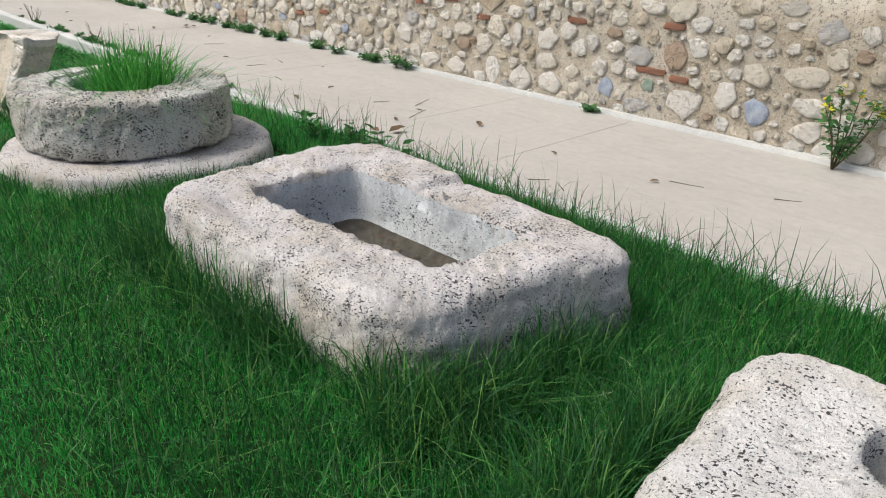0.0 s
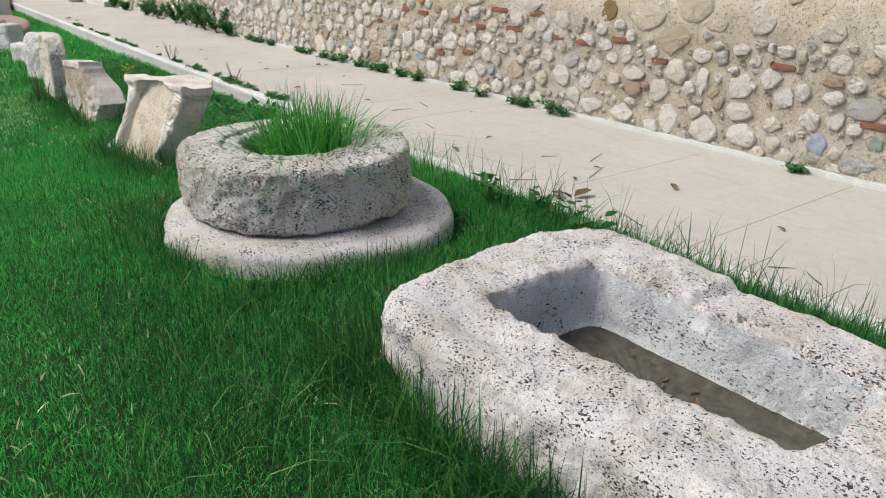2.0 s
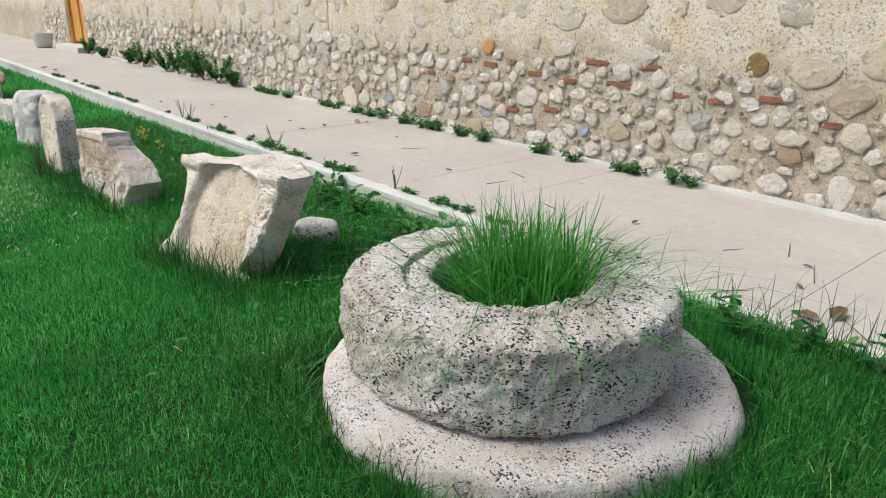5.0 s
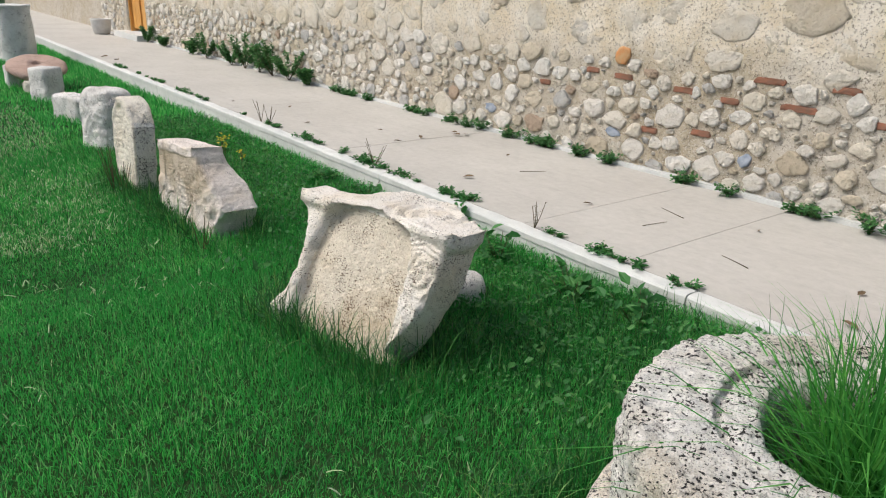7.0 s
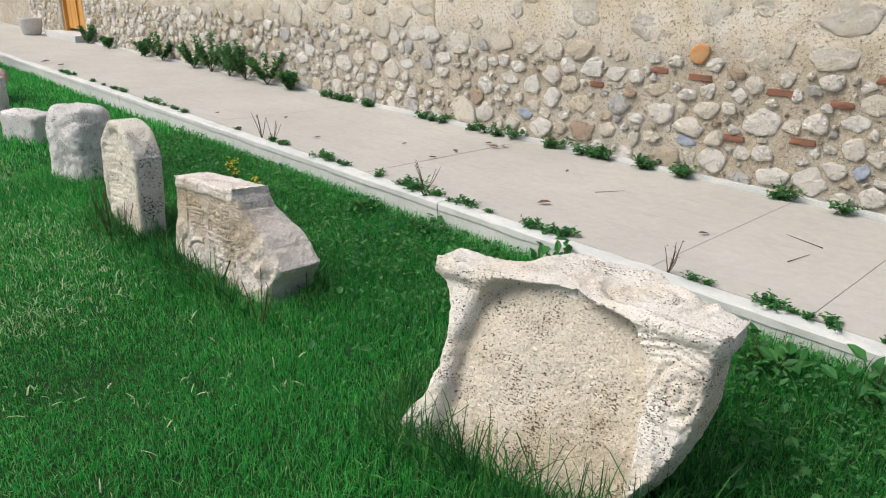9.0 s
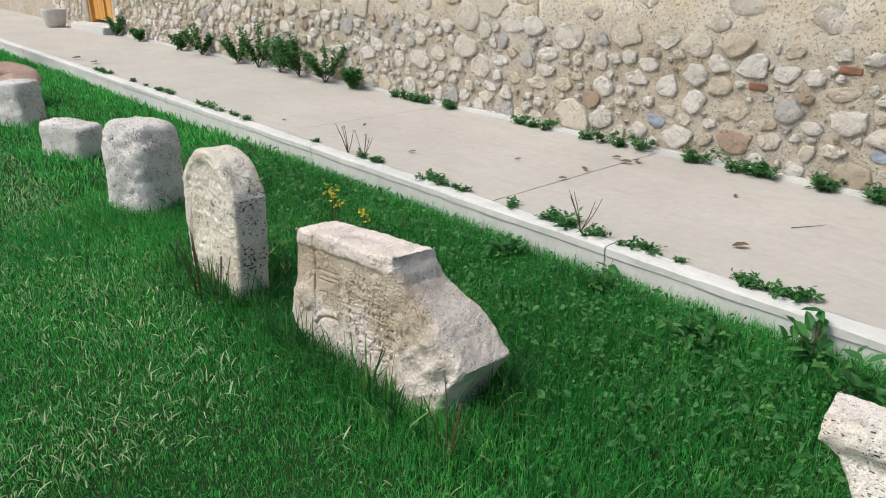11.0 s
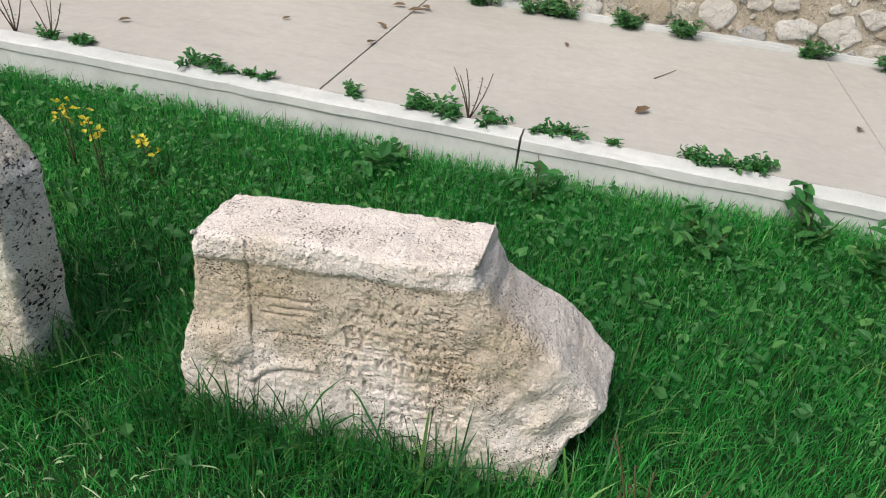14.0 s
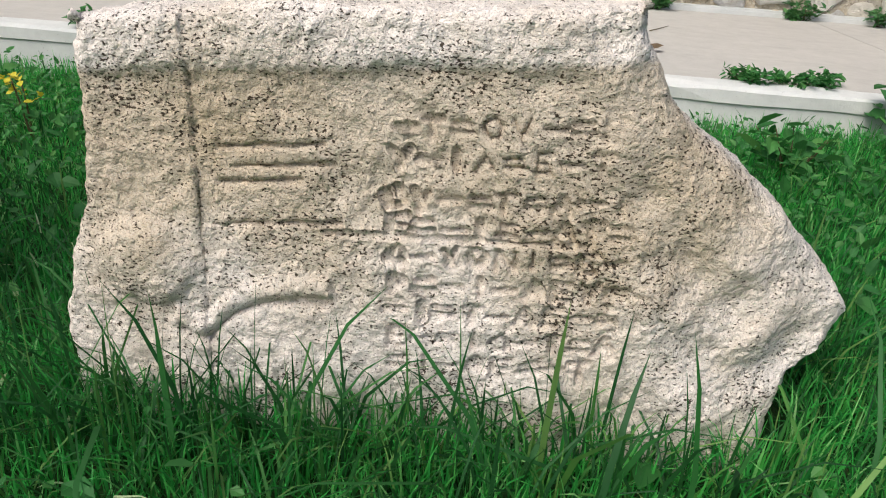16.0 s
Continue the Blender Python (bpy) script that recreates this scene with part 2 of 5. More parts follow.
# wood
M_WOOD, nt, b = shader("orange_varnished_wood", 0.5, 0.4)
v = coords(nt, (9.0, 9.0, 0.7))
g = noise_tex(nt, v, 4, 6, 0.65)
nt.links.new(ramp(nt, g, [(0.3, (0.5, 0.23, 0.05)), (0.55, (0.62, 0.33, 0.09)), (0.75, (0.42, 0.18, 0.04))]), b.inputs["Base Color"])
bump(nt, b, g, 0.003, 0.5)


def leafy(name, stops, patch, translucent=0.3, gloss=0.35):
    """Blades and leaves: own tone each, larger patches over the lawn, some light through them."""
    m, nt, b = shader(name, 0.55, gloss)
    r = nt.nodes.new("ShaderNodeNewGeometry").outputs["Random Per Island"]
    c = ramp(nt, r, stops)
    v = coords(nt)
    c = mix(nt, ramp(nt, noise_tex(nt, v, 1.1, 4, 0.6), [(0.4, 0.0), (0.68, 0.65)]), c, patch)
    nt.links.new(c, b.inputs["Base Color"])
    t = nt.nodes.new("ShaderNodeBsdfTranslucent")
    nt.links.new(c, t.inputs["Color"])
    mx = nt.nodes.new("ShaderNodeMixShader")
    mx.inputs[0].default_value = translucent
    nt.links.new(b.outputs[0], mx.inputs[1])
    nt.links.new(t.outputs[0], mx.inputs[2])
    nt.links.new(mx.outputs[0], nt.nodes["Material Output"].inputs["Surface"])
    return m


M_GRASS = leafy("lawn_grass", [(0.0, (0.02, 0.2, 0.04)), (0.45, (0.05, 0.42, 0.075)), (0.8, (0.11, 0.58, 0.11)), (1.0, (0.38, 0.7, 0.28))], (0.035, 0.32, 0.06), 0.5)
# long grass: green darkened below the lawn's to hold shade round the stones
M_LONG_SHADED = leafy("long_grass", [(0.0, (0.012, 0.07, 0.02)), (0.6, (0.03, 0.155, 0.035)), (0.85, (0.09, 0.28, 0.055)), (1.0, (0.24, 0.42, 0.12))], (0.02, 0.11, 0.028), 0.4)
M_TUFT = leafy("tuft_grass", [(0.0, (0.035, 0.19, 0.035)), (0.6, (0.08, 0.36, 0.06)), (1.0, (0.18, 0.5, 0.1))], (0.065, 0.31, 0.055), 0.5)
M_STRAW = leafy("dry_grass", [(0.0, (0.3, 0.44, 0.2)), (0.6, (0.48, 0.6, 0.34)), (1.0, (0.66, 0.72, 0.52))], (0.42, 0.55, 0.3), 0.3)
M_LEAF = leafy("weed_leaf", [(0.0, (0.025, 0.13, 0.03)), (0.6, (0.05, 0.22, 0.05)), (1.0, (0.12, 0.32, 0.08))], (0.03, 0.15, 0.04), 0.4)
M_DARKLEAF = leafy("dark_weed_leaf", [(0.0, (0.04, 0.14, 0.045)), (0.6, (0.08, 0.23, 0.07)), (1.0, (0.15, 0.33, 0.10))], (0.06, 0.19, 0.06), 0.45)
M_STEM = leafy("weed_stem", [(0.0, (0.09, 0.06, 0.04)), (1.0, (0.13, 0.11, 0.05))], (0.09, 0.09, 0.04))
M_YELLOW = leafy("yellow_petal", [(0.0, (0.6, 0.5, 0.03)), (1.0, (0.7, 0.62, 0.06))], (0.62, 0.55, 0.05))

# lawn ground
M_GROUND, nt, b = shader("lawn_ground", 0.95, 0.1)
v = coords(nt)
c = mix(nt, ramp(nt, noise_tex(nt, v, 1.3, 5, 0.6), [(0.35, 0.0), (0.7, 1.0)]), (0.012, 0.045, 0.012), (0.02, 0.06, 0.016))
c = mix(nt, ramp(nt, noise_tex(nt, v, 26, 5, 0.7), [(0.5, 0.0), (0.75, 0.6)]), c, (0.07, 0.065, 0.035))
nt.links.new(c, b.inputs["Base Color"])
bump(nt, b, noise_tex(nt, v, 45, 4, 0.7), 0.02, 0.8)

# ---- mesh helpers ----


def mesh(name, verts, faces, material, smooth=True):
    me = bpy.data.meshes.new(name)
    me.from_pydata([tuple(map(float, p)) for p in verts], [], faces)
    me.materials.append(material)
    if smooth:
        me.polygons.foreach_set("use_smooth", [True] * len(me.polygons))
    me.update()
    return me


def thing(name, data, m=None, label="", category="", group="", kind=""):
    ob = new(name, data)
    if m is not None:
        ob.matrix_world = m
    return tagged(ob, label, category, group, kind)


def piece(name, data, parent, label="", kind=""):
    ob = new(name, data)
    ob.parent = parent
    return tagged(ob, label, "", "", kind)


def rough_up(verts, faces, amps, seed=0.0):
    """Moves vertices along their normals by several sizes of noise: rows of (frequency, metres)."""
    v = np.array(verts, dtype=float)
    nrm = np.zeros_like(v)
    for f in faces:
        p = v[list(f)]
        n = np.cross(p[1] - p[0], p[2] - p[0]) if len(f) == 3 else np.cross(p[2] - p[0], p[3] - p[1])
        for i in f:
            nrm[i] += n
    ln = np.linalg.norm(nrm, axis=1)
    nrm /= np.maximum(ln, 1e-12)[:, None]
    for i in range(len(v)):
        p = Vector(v[i])
        d = 0.0
        for fr, am in amps:
            d += am * noise.noise(p * fr + Vector((seed, seed * 1.7, -seed)))
        v[i] += nrm[i] * d
    return v


def box(x0, x1, y0, y1, z0, z1, bevel=0.0):
    bm = bmesh.new()
    bmesh.ops.create_cube(bm, size=1)
    for w in bm.verts:
        w.co = Vector(((x0 + x1) / 2 + w.co.x * (x1 - x0), (y0 + y1) / 2 + w.co.y * (y1 - y0), (z0 + z1) / 2 + w.co.z * (z1 - z0)))
    if bevel:
        bmesh.ops.bevel(bm, geom=list(bm.edges), offset=bevel, segments=2, affect="EDGES")
    return bm


def from_bm(name, bm, material, smooth=False):
    me = bpy.data.meshes.new(name)
    bmesh.ops.recalc_face_normals(bm, faces=bm.faces)
    bm.to_mesh(me)
    bm.free()
    me.materials.append(material)
    if smooth:
        me.polygons.foreach_set("use_smooth", [True] * len(me.polygons))
    return me


def loft(rings, cap_first=True, cap_last=True):
    n = len(rings[0])
    verts = [p for r in rings for p in r]
    faces = []
    for i in range(len(rings) - 1):
        for j in range(n):
            k = (j + 1) % n
            faces.append((i * n + j, i * n + k, (i + 1) * n + k, (i + 1) * n + j))
    for flag, base, flip in ((cap_first, 0, True), (cap_last, (len(rings) - 1) * n, False)):
        if flag:
            c = len(verts)
            ring = rings[0] if flip else rings[-1]
            verts.append(tuple(np.mean(np.array(ring), axis=0)))
            for j in range(n):
                k = (j + 1) % n
                faces.append((base + k, base + j, c) if flip else (base + j, base + k, c))
    return verts, faces


def squircle(cx, cy, rx, ry, n, power=4.0, turn=0.0):
    """A ring of n points round a rounded rectangle, counter-clockwise."""
    out = []
    for j in range(n):
        a = 2 * math.pi * j / n
        c, s = math.cos(a), math.sin(a)
        k = (abs(c) ** power + abs(s) ** power) ** (-1 / power)
        x, y = rx * k * c, ry * k * s
        out.append((cx + x * math.cos(turn) - y * math.sin(turn), cy + x * math.sin(turn) + y * math.cos(turn)))
    return out


def slab(left, right, top, front, back, nx, nz, bottom=0.0, edge=0.03, nd=10):
    """An upright slab facing -y: left(z), right(z) and top(u) bound it; front(x, z) and back(x, z) are its faces; edges rounded."""
    verts, faces = [], []
    idx = {}
    for k in range(nd + 1):
        d = k / nd
        for i in range(nx + 1):
            u = i / nx
            for j in range(nz + 1):
                inner = 0 < k < nd and 0 < i < nx and 0 < j < nz
                if inner:
                    continue
                zt = top(u)
                z = bottom + (zt - bottom) * j / nz
                l, r = left(z), right(z)
                x = l + (r - l) * u
                f, b2 = front(x, z), back(x, z)
                y = f + (b2 - f) * d
                ex = min(x - l, r - x, zt - z)
                ey = min(y - f, b2 - y)
                if ex < edge and ey < edge:
                    a = 1 - max(ex, 0) / edge
                    e = 1 - max(ey, 0) / edge
                    over = math.sqrt(a * a + e * e)
                    if over > 1e-6:
                        pull = max(a, e) / over
                        shift = edge * (1 - pull)
                        y += shift * e / max(a, e) * (1 if y - f < b2 - y else -1)
                        if x - l <= ex + 1e-9:
                            x += shift * a / max(a, e)
                        elif r - x <= ex + 1e-9:
                            x -= shift * a / max(a, e)
                        else:
                            z -= shift * a / max(a, e)
                idx[k, i, j] = len(verts)
                verts.append((x, y, z))
    def quad(*q):
        faces.append(tuple(idx[w] for w in q))
    for i in range(nx):
        for j in range(nz):
            quad((0, i, j), (0, i + 1, j), (0, i + 1, j + 1), (0, i, j + 1))
            quad((nd, i, j), (nd, i, j + 1), (nd, i + 1, j + 1), (nd, i + 1, j))
    for k in range(nd):
        for j in range(nz):
            quad((k, 0, j), (k, 0, j + 1), (k + 1, 0, j + 1), (k + 1, 0, j))
            quad((k, nx, j), (k + 1, nx, j), (k + 1, nx, j + 1), (k, nx, j + 1))
        for i in range(nx):
            quad((k, i, nz), (k, i + 1, nz), (k + 1, i + 1, nz), (k + 1, i, nz))
            quad((k, i, 0), (k + 1, i, 0), (k + 1, i + 1, 0), (k, i + 1, 0))
    return verts, faces


def curve_at(points):
    """A smooth function through (x, y) points by straight parts."""
    xs, ys = [p[0] for p in points], [p[1] for p in points]
    return lambda t: float(np.interp(t, xs, ys))

# ---- ground, path, kerb ----
rng = np.random.default_rng(7)


def ground_at(x, y):
    """The lawn's height: level with the kerb at the near stones, falling along the walk and away from the path."""
    mid = np.interp(x, (-12, -9.5, -8.4, -7, -5.6, -4.7, -3.5, -1), (-0.22, -0.205, -0.195, -0.175, -0.10, -0.03, -0.01, 0.02))
    edge = np.interp(x, (-12, -9, -7, -5, -4, -1), (-0.2, -0.2, -0.17, -0.08, -0.05, -0.03))
    t = min(1.0, max(0.0, (y - 1.5) / 1.5))
    hollow = min(1.0, max(0.0, (1.4 - y) / 0.65)) * min(1.0, max(0.0, (-7.5 - x) / 0.8))
    return float(mid + (edge - mid) * t - 0.125 * hollow + swell(x, y))


def swell(x, y):
    return 0.025 * noise.noise(Vector((x * 0.5, y * 0.5, 3.0))) + 0.01 * noise.noise(Vector((x * 2.1, y * 2.1, 8.0)))


xs = sorted(set([-900, -300, -120, -60, -40, 20, 40, 100, 300, 900] + [round(-30 + 0.25 * i, 3) for i in range(161)]))
ys = sorted(set([-900, -300, -100, -40, -20, -10, 20, 60, 200, 900] + [round(-5 + 0.25 * i, 3) for i in range(33)] + [3.15, 3.3]))
verts, faces = [], []
for a in xs:
    for q in ys:
        verts.append((a, q, ground_at(a, q) if q <= 3.16 else -0.45))
for i in range(len(xs) - 1):
    for j in range(len(ys) - 1):
        k = i * len(ys) + j
        faces.append((k, k + len(ys), k + len(ys) + 1, k + 1))
thing("ground", mesh("ground", verts, faces, M_GROUND), None, "green lawn ground with soil showing between blades", "lawn", kind="structure")

# concrete path, cast in bays with open joints
path = thing("path", None, None, "pale beige concrete garden path with cracked joints", "path", kind="structure")
JOINTS = (6.0, 3.1, 0.2, -2.79, -3.9, -6.22, -7.05, -9.6, -12.2, -14.9, -17.6, -20.4, -23.4, -26.4, -29.4, -34.0, -40.0)
for a, q in zip(JOINTS, JOINTS[1:]):
    bm = box(q + (0.004 if q == -9.6 else 0.0012), a - (0.004 if a == -9.6 else 0.0012), KERB_Y + 0.106, WALL_Y + 0.1, -0.4, 0.0, 0.0015)
    piece("bay", from_bm("bay", bm, M_PATH), path)
kerb = thing("kerb", None, None, "white-grey concrete kerb edging the path above the lawn", "kerb", kind="structure")
k0 = 6.0
while k0 > -36:
    n = 24
    prof = [(0.0, -0.45), (0.0, -0.055), (-0.008, -0.05), (-0.008, -0.012), (0.002, -0.002), (0.03, 0.002), (0.094, 0.003), (0.101, -0.001), (0.103, -0.45)]
    verts, faces = [], []
    for i in range(n + 1):
        x = k0 - 0.004 - (2.92) * i / n
        for p, q in prof:
            w = 0.004 * noise.noise(Vector((x * 9, p * 30, q * 14))) + 0.003 * noise.noise(Vector((x * 28, p * 50, q * 40)))
            verts.append((x, KERB_Y + p + w, q + (w if q > -0.2 else 0)))
    m = len(prof)
    for i in range(n):
        for j in range(m - 1):
            faces.append((i * m + j, i * m + j + 1, (i + 1) * m + j + 1, (i + 1) * m + j))
    faces += [tuple(range(m - 1, -1, -1)), tuple(n * m + j for j in range(m))]
    piece("kerb_stone", mesh("kerb_stone", verts, faces, M_KERB, False), kerb)
    k0 -= 2.93

# ---- rubble wall ----
DOOR = (-23.6, -22.1)
wall = thing("wall_north", None, None, "old rubble stone wall with sandy lime mortar and brick bits", "wall", kind="structure")


def wall_core(name, x0, x1, z0, z1, step):
    nx, nz = max(1, int((x1 - x0) / step)), max(1, int((z1 - z0) / step))
    verts, faces = [], []
    for i in range(nx + 1):
        for j in range(nz + 1):
            x, z = x0 + (x1 - x0) * i / nx, z0 + (z1 - z0) * j / nz
            p = Vector((x, 0, z))
            d = 0.014 * noise.noise(p * 3.1) + 0.009 * noise.noise(p * 9.0) + 0.005 * noise.noise(p * 24)
            verts.append((x, WALL_Y - d - 0.012 * min(1, max(0, (z - 0.8) * 2)), z))
    m = nz + 1
    for i in range(nx):
        for j in range(nz):
            k = i * m + j
            faces.append((k, k + m, k + m + 1, k + 1))
    c = len(verts)
    for i in (0, nx):
        for j in (0, nz):
            verts.append((x0 + (x1 - x0) * i / nx, WALL_Y + 0.55, z0 + (z1 - z0) * j / nz))
    faces.append((c, c + 1, c + 3, c + 2))
    faces.append((c, *[j for j in range(m)], c + 1))
    faces.append((c + 3, *[nx * m + j for j in range(nz, -1, -1)], c + 2))
    faces.append((c + 1, *[i * m + nz for i in range(nx + 1)], c + 3))
    return piece(name, mesh(name, verts, faces, M_MORTAR), wall)


wall_core("masonry", DOOR[1], -11.0, -0.3, 3.4, 0.08)
wall_core("masonry", -11.0, 7.0, -0.3, 3.4, 0.05)
wall_core("masonry", DOOR[0], DOOR[1], 2.35, 3.4, 0.1)
wall_core("masonry", -44.0, DOOR[0], -0.3, 3.4, 0.12)
footing = piece("footing", from_bm("footing", box(DOOR[1], 7.0, WALL_Y - 0.07, WALL_Y + 0.02, -0.3, 0.035, 0.012), M_KERB), wall)


def clip(poly, px, py, nx_, ny_):
    """Keeps the part of a polygon where (p - point) . n <= 0."""
    out = []
    for i in range(len(poly)):
        a, q = poly[i], poly[(i + 1) % len(poly)]
        da = (a[0] - px) * nx_ + (a[1] - py) * ny_
        dq = (q[0] - px) * nx_ + (q[1] - py) * ny_
        if da <= 0:
            out.append(a)
        if (da < 0 < dq) or (dq < 0 < da):
            t = da / (da - dq)
            out.append((a[0] + (q[0] - a[0]) * t, a[1] + (q[1] - a[1]) * t))
    return out


def stone_mesh(poly, proud, seed, n=17):
    """A rounded field stone from its outline: set back at the joint, domed in front."""
    p = np.array(poly)
    c = p.mean(axis=0)
    seg = np.linalg.norm(np.roll(p, -1, axis=0) - p, axis=1)
    cum = np.concatenate([[0], np.cumsum(seg)])
    t = np.linspace(0, cum[-1], n, endpoint=False)
    pp = np.vstack([p, p[:1]])
    ring = np.stack([np.interp(t, cum, pp[:, 0]), np.interp(t, cum, pp[:, 1])], axis=1)
    ring = 0.04 * np.roll(ring, 1, axis=0) + 0.92 * ring + 0.04 * np.roll(ring, -1, axis=0)
    r = random.Random(seed)
    ring = c + (ring - c) * np.array([[r.uniform(0.92, 1.07)] for _ in range(n)])
    rings = []
    size = max(0.03, float(np.ptp(ring[:, 0])))
    tip_x, tip_z = r.uniform(-0.35, 0.35) * proud / size, r.uniform(-0.35, 0.5) * proud / size
    for s, d in ((1.0, -0.03), (1.0, proud * 0.5), (0.94, proud * 0.9), (0.7, proud * 1.0)):
        rows = []
        for x, z in ring:
            w = r.uniform(-0.022, 0.022)
            lift = (x - c[0]) * tip_x + (z - c[1]) * tip_z
            rows.append((c[0] + (x - c[0]) * (s + w * 2), -(d + (0.35 * w + lift) * (d > 0)), c[1] + (z - c[1]) * (s + w * 2)))
        rings.append(rows)
    verts, faces = loft(rings, cap_first=False)
    verts[-1] = (verts[-1][0], -proud * (1.0 + r.uniform(0, 0.15)), verts[-1][2])
    return verts, [tuple(reversed(f)) for f in faces]


# stones that stand out: x, height, half width, half height
MARKED = [(-7.98, 0.96, 0.09, 0.08, M_ORANGE), (-6.67, 0.28, 0.06, 0.065, M_BLUE), (-1.87, 0.24, 0.10, 0.1, M_BLUE), (-5.15, 0.98, 0.085, 0.10, M_OLIVE),
          (-9.68, 0.25, 0.10, 0.05, M_BLUE), (-2.75, 0.28, 0.085, 0.055, M_GREEN), (-3.12, 0.2, 0.075, 0.09, M_BLUE), (-8.0, 0.27, 0.09, 0.05, M_BLUE)]
NEAR_STRETCH = [(-1.5, 0.18, 0.126, 0.078), (-1.52, 0.34, 0.156, 0.07), (-1.59, 0.53, 0.188, 0.096), (-1.76, 0.96, 0.095, 0.072), (-1.92, 0.72, 0.084, 0.052), (-2.08, 0.94, 0.121, 0.069),
                (-2.1, 0.11, 0.067, 0.057), (-2.12, 0.31, 0.092, 0.094), (-2.19, 0.67, 0.081, 0.054), (-2.42, 0.21, 0.16, 0.138), (-2.55, 0.55, 0.121, 0.104), (-2.82, 0.87, 0.147, 0.046),
                (-2.84, 0.11, 0.126, 0.063), (-2.86, 0.5, 0.14, 0.08), (-3.49, 0.28, 0.077, 0.063), (-3.71, 0.16, 0.127, 0.095), (-3.72, 1.0, 0.126, 0.117), (-3.79, 0.52, 0.139, 0.107),
                (-3.98, 0.72, 0.077, 0.061), (-4.05, 0.14, 0.148, 0.108), (-4.1, 0.95, 0.124, 0.053), (-4.12, 0.51, 0.073, 0.112), (-4.37, 0.54, 0.119, 0.104), (-4.4, 0.17, 0.111, 0.133)]
MIDDLE_STRETCH = [(-4.81, 0.49, 0.143, 0.083), (-4.88, 0.14, 0.118, 0.086), (-5.25, 0.5, 0.101, 0.078), (-5.25, 0.14, 0.165, 0.1), (-5.39, 0.71, 0.114, 0.074), (-5.54, 0.51, 0.108, 0.081),
                  (-5.84, 0.7, 0.114, 0.07), (-5.85, 0.52, 0.106, 0.079), (-5.91, 0.3, 0.088, 0.074), (-6.09, 0.95, 0.151, 0.088), (-6.13, 0.53, 0.072, 0.059), (-6.14, 0.71, 0.092, 0.07),
                  (-6.27, 0.12, 0.097, 0.052), (-6.3, 0.32, 0.196, 0.098), (-6.58, 0.12, 0.109, 0.083), (-7.0, 0.15, 0.16, 0.101), (-7.01, 1.0, 0.238, 0.093), (-7.03, 0.56, 0.106, 0.076),
                  (-7.21, 0.73, 0.077, 0.051), (-7.36, 0.28, 0.092, 0.068), (-7.41, 0.52, 0.154, 0.102), (-7.5, 0.06, 0.085, 0.064), (-7.54, 0.96, 0.129, 0.095), (-7.75, 0.16, 0.13, 0.105)]
FAR_STRETCH = [(-8.14, 0.13, 0.137, 0.1), (-8.24, 0.47, 0.144, 0.093), (-8.32, 0.65, 0.126, 0.054), (-8.46, 0.21, 0.058, 0.064), (-8.65, 0.49, 0.109, 0.087), (-9.01, 0.19, 0.173, 0.109),
               (-9.03, 0.43, 0.142, 0.091), (-9.12, 0.89, 0.194, 0.083), (-9.38, 0.44, 0.12, 0.105), (-9.48, 0.15, 0.143, 0.102), (-9.67, 0.88, 0.14, 0.068), (-10.21, 0.19, 0.138, 0.107),
               (-10.23, 0.46, 0.114, 0.084), (-10.56, 0.14, 0.22, 0.169), (-10.96, 0.07, 0.114, 0.093), (-10.97, 0.39, 0.164, 0.067), (-11.13, 0.58, 0.114, 0.087), (-11.74, 0.46, 0.154, 0.116),
               (-12.12, 0.1, 0.123, 0.125), (-12.64, 0.44, 0.194, 0.133), (-12.81, 0.11, 0.135, 0.131), (-13.61, 0.42, 0.162, 0.105)]
PALE = NEAR_STRETCH + MIDDLE_STRETCH + FAR_STRETCH
BRICKS = [(-7.3, 0.74, 0.13), (-7.95, 0.78, 0.1), (-6.9, 0.71, 0.08), (-6.35, 0.73, 0.14), (-5.75, 0.7, 0.1), (-8.3, 0.8, 0.07), (-5.4, 0.69, 0.09), (-6.6, 0.9, 0.12), (-4.55, 0.62, 0.08),
          (-3.5, 0.7, 0.1), (-7.1, 0.42, 0.09), (-7.6, 0.36, 0.08), (-2.6, 0.75, 0.09), (-2.75, 0.4, 0.14), (-2.5, 0.37, 0.08), (-8.9, 0.62, 0.07), (-6.05, 0.9, 0.1), (-5.0, 0.75, 0.1)]

dots = []
for x, z, a, q, mt in MARKED:
    dots.append((x, z, a, q, mt))
for x, z, a, q in PALE:
    dots.append((x, z, a, q, None))
for x, z, a in BRICKS:
    dots.append((x, z, a, 0.024, M_BRICK))
pick = random.Random(11)
BUCKET = {}


def bucket_add(d):
    BUCKET.setdefault((int(math.floor(d[0] / 0.5)), int(math.floor(d[1] / 0.5))), []).append(d)


def near(x, z, reach=1):
    i, j = int(math.floor(x / 0.5)), int(math.floor(z / 0.5))
    return [d for a in range(i - reach, i + reach + 1) for q in range(j - reach, j + reach + 1) for d in BUCKET.get((a, q), ())]


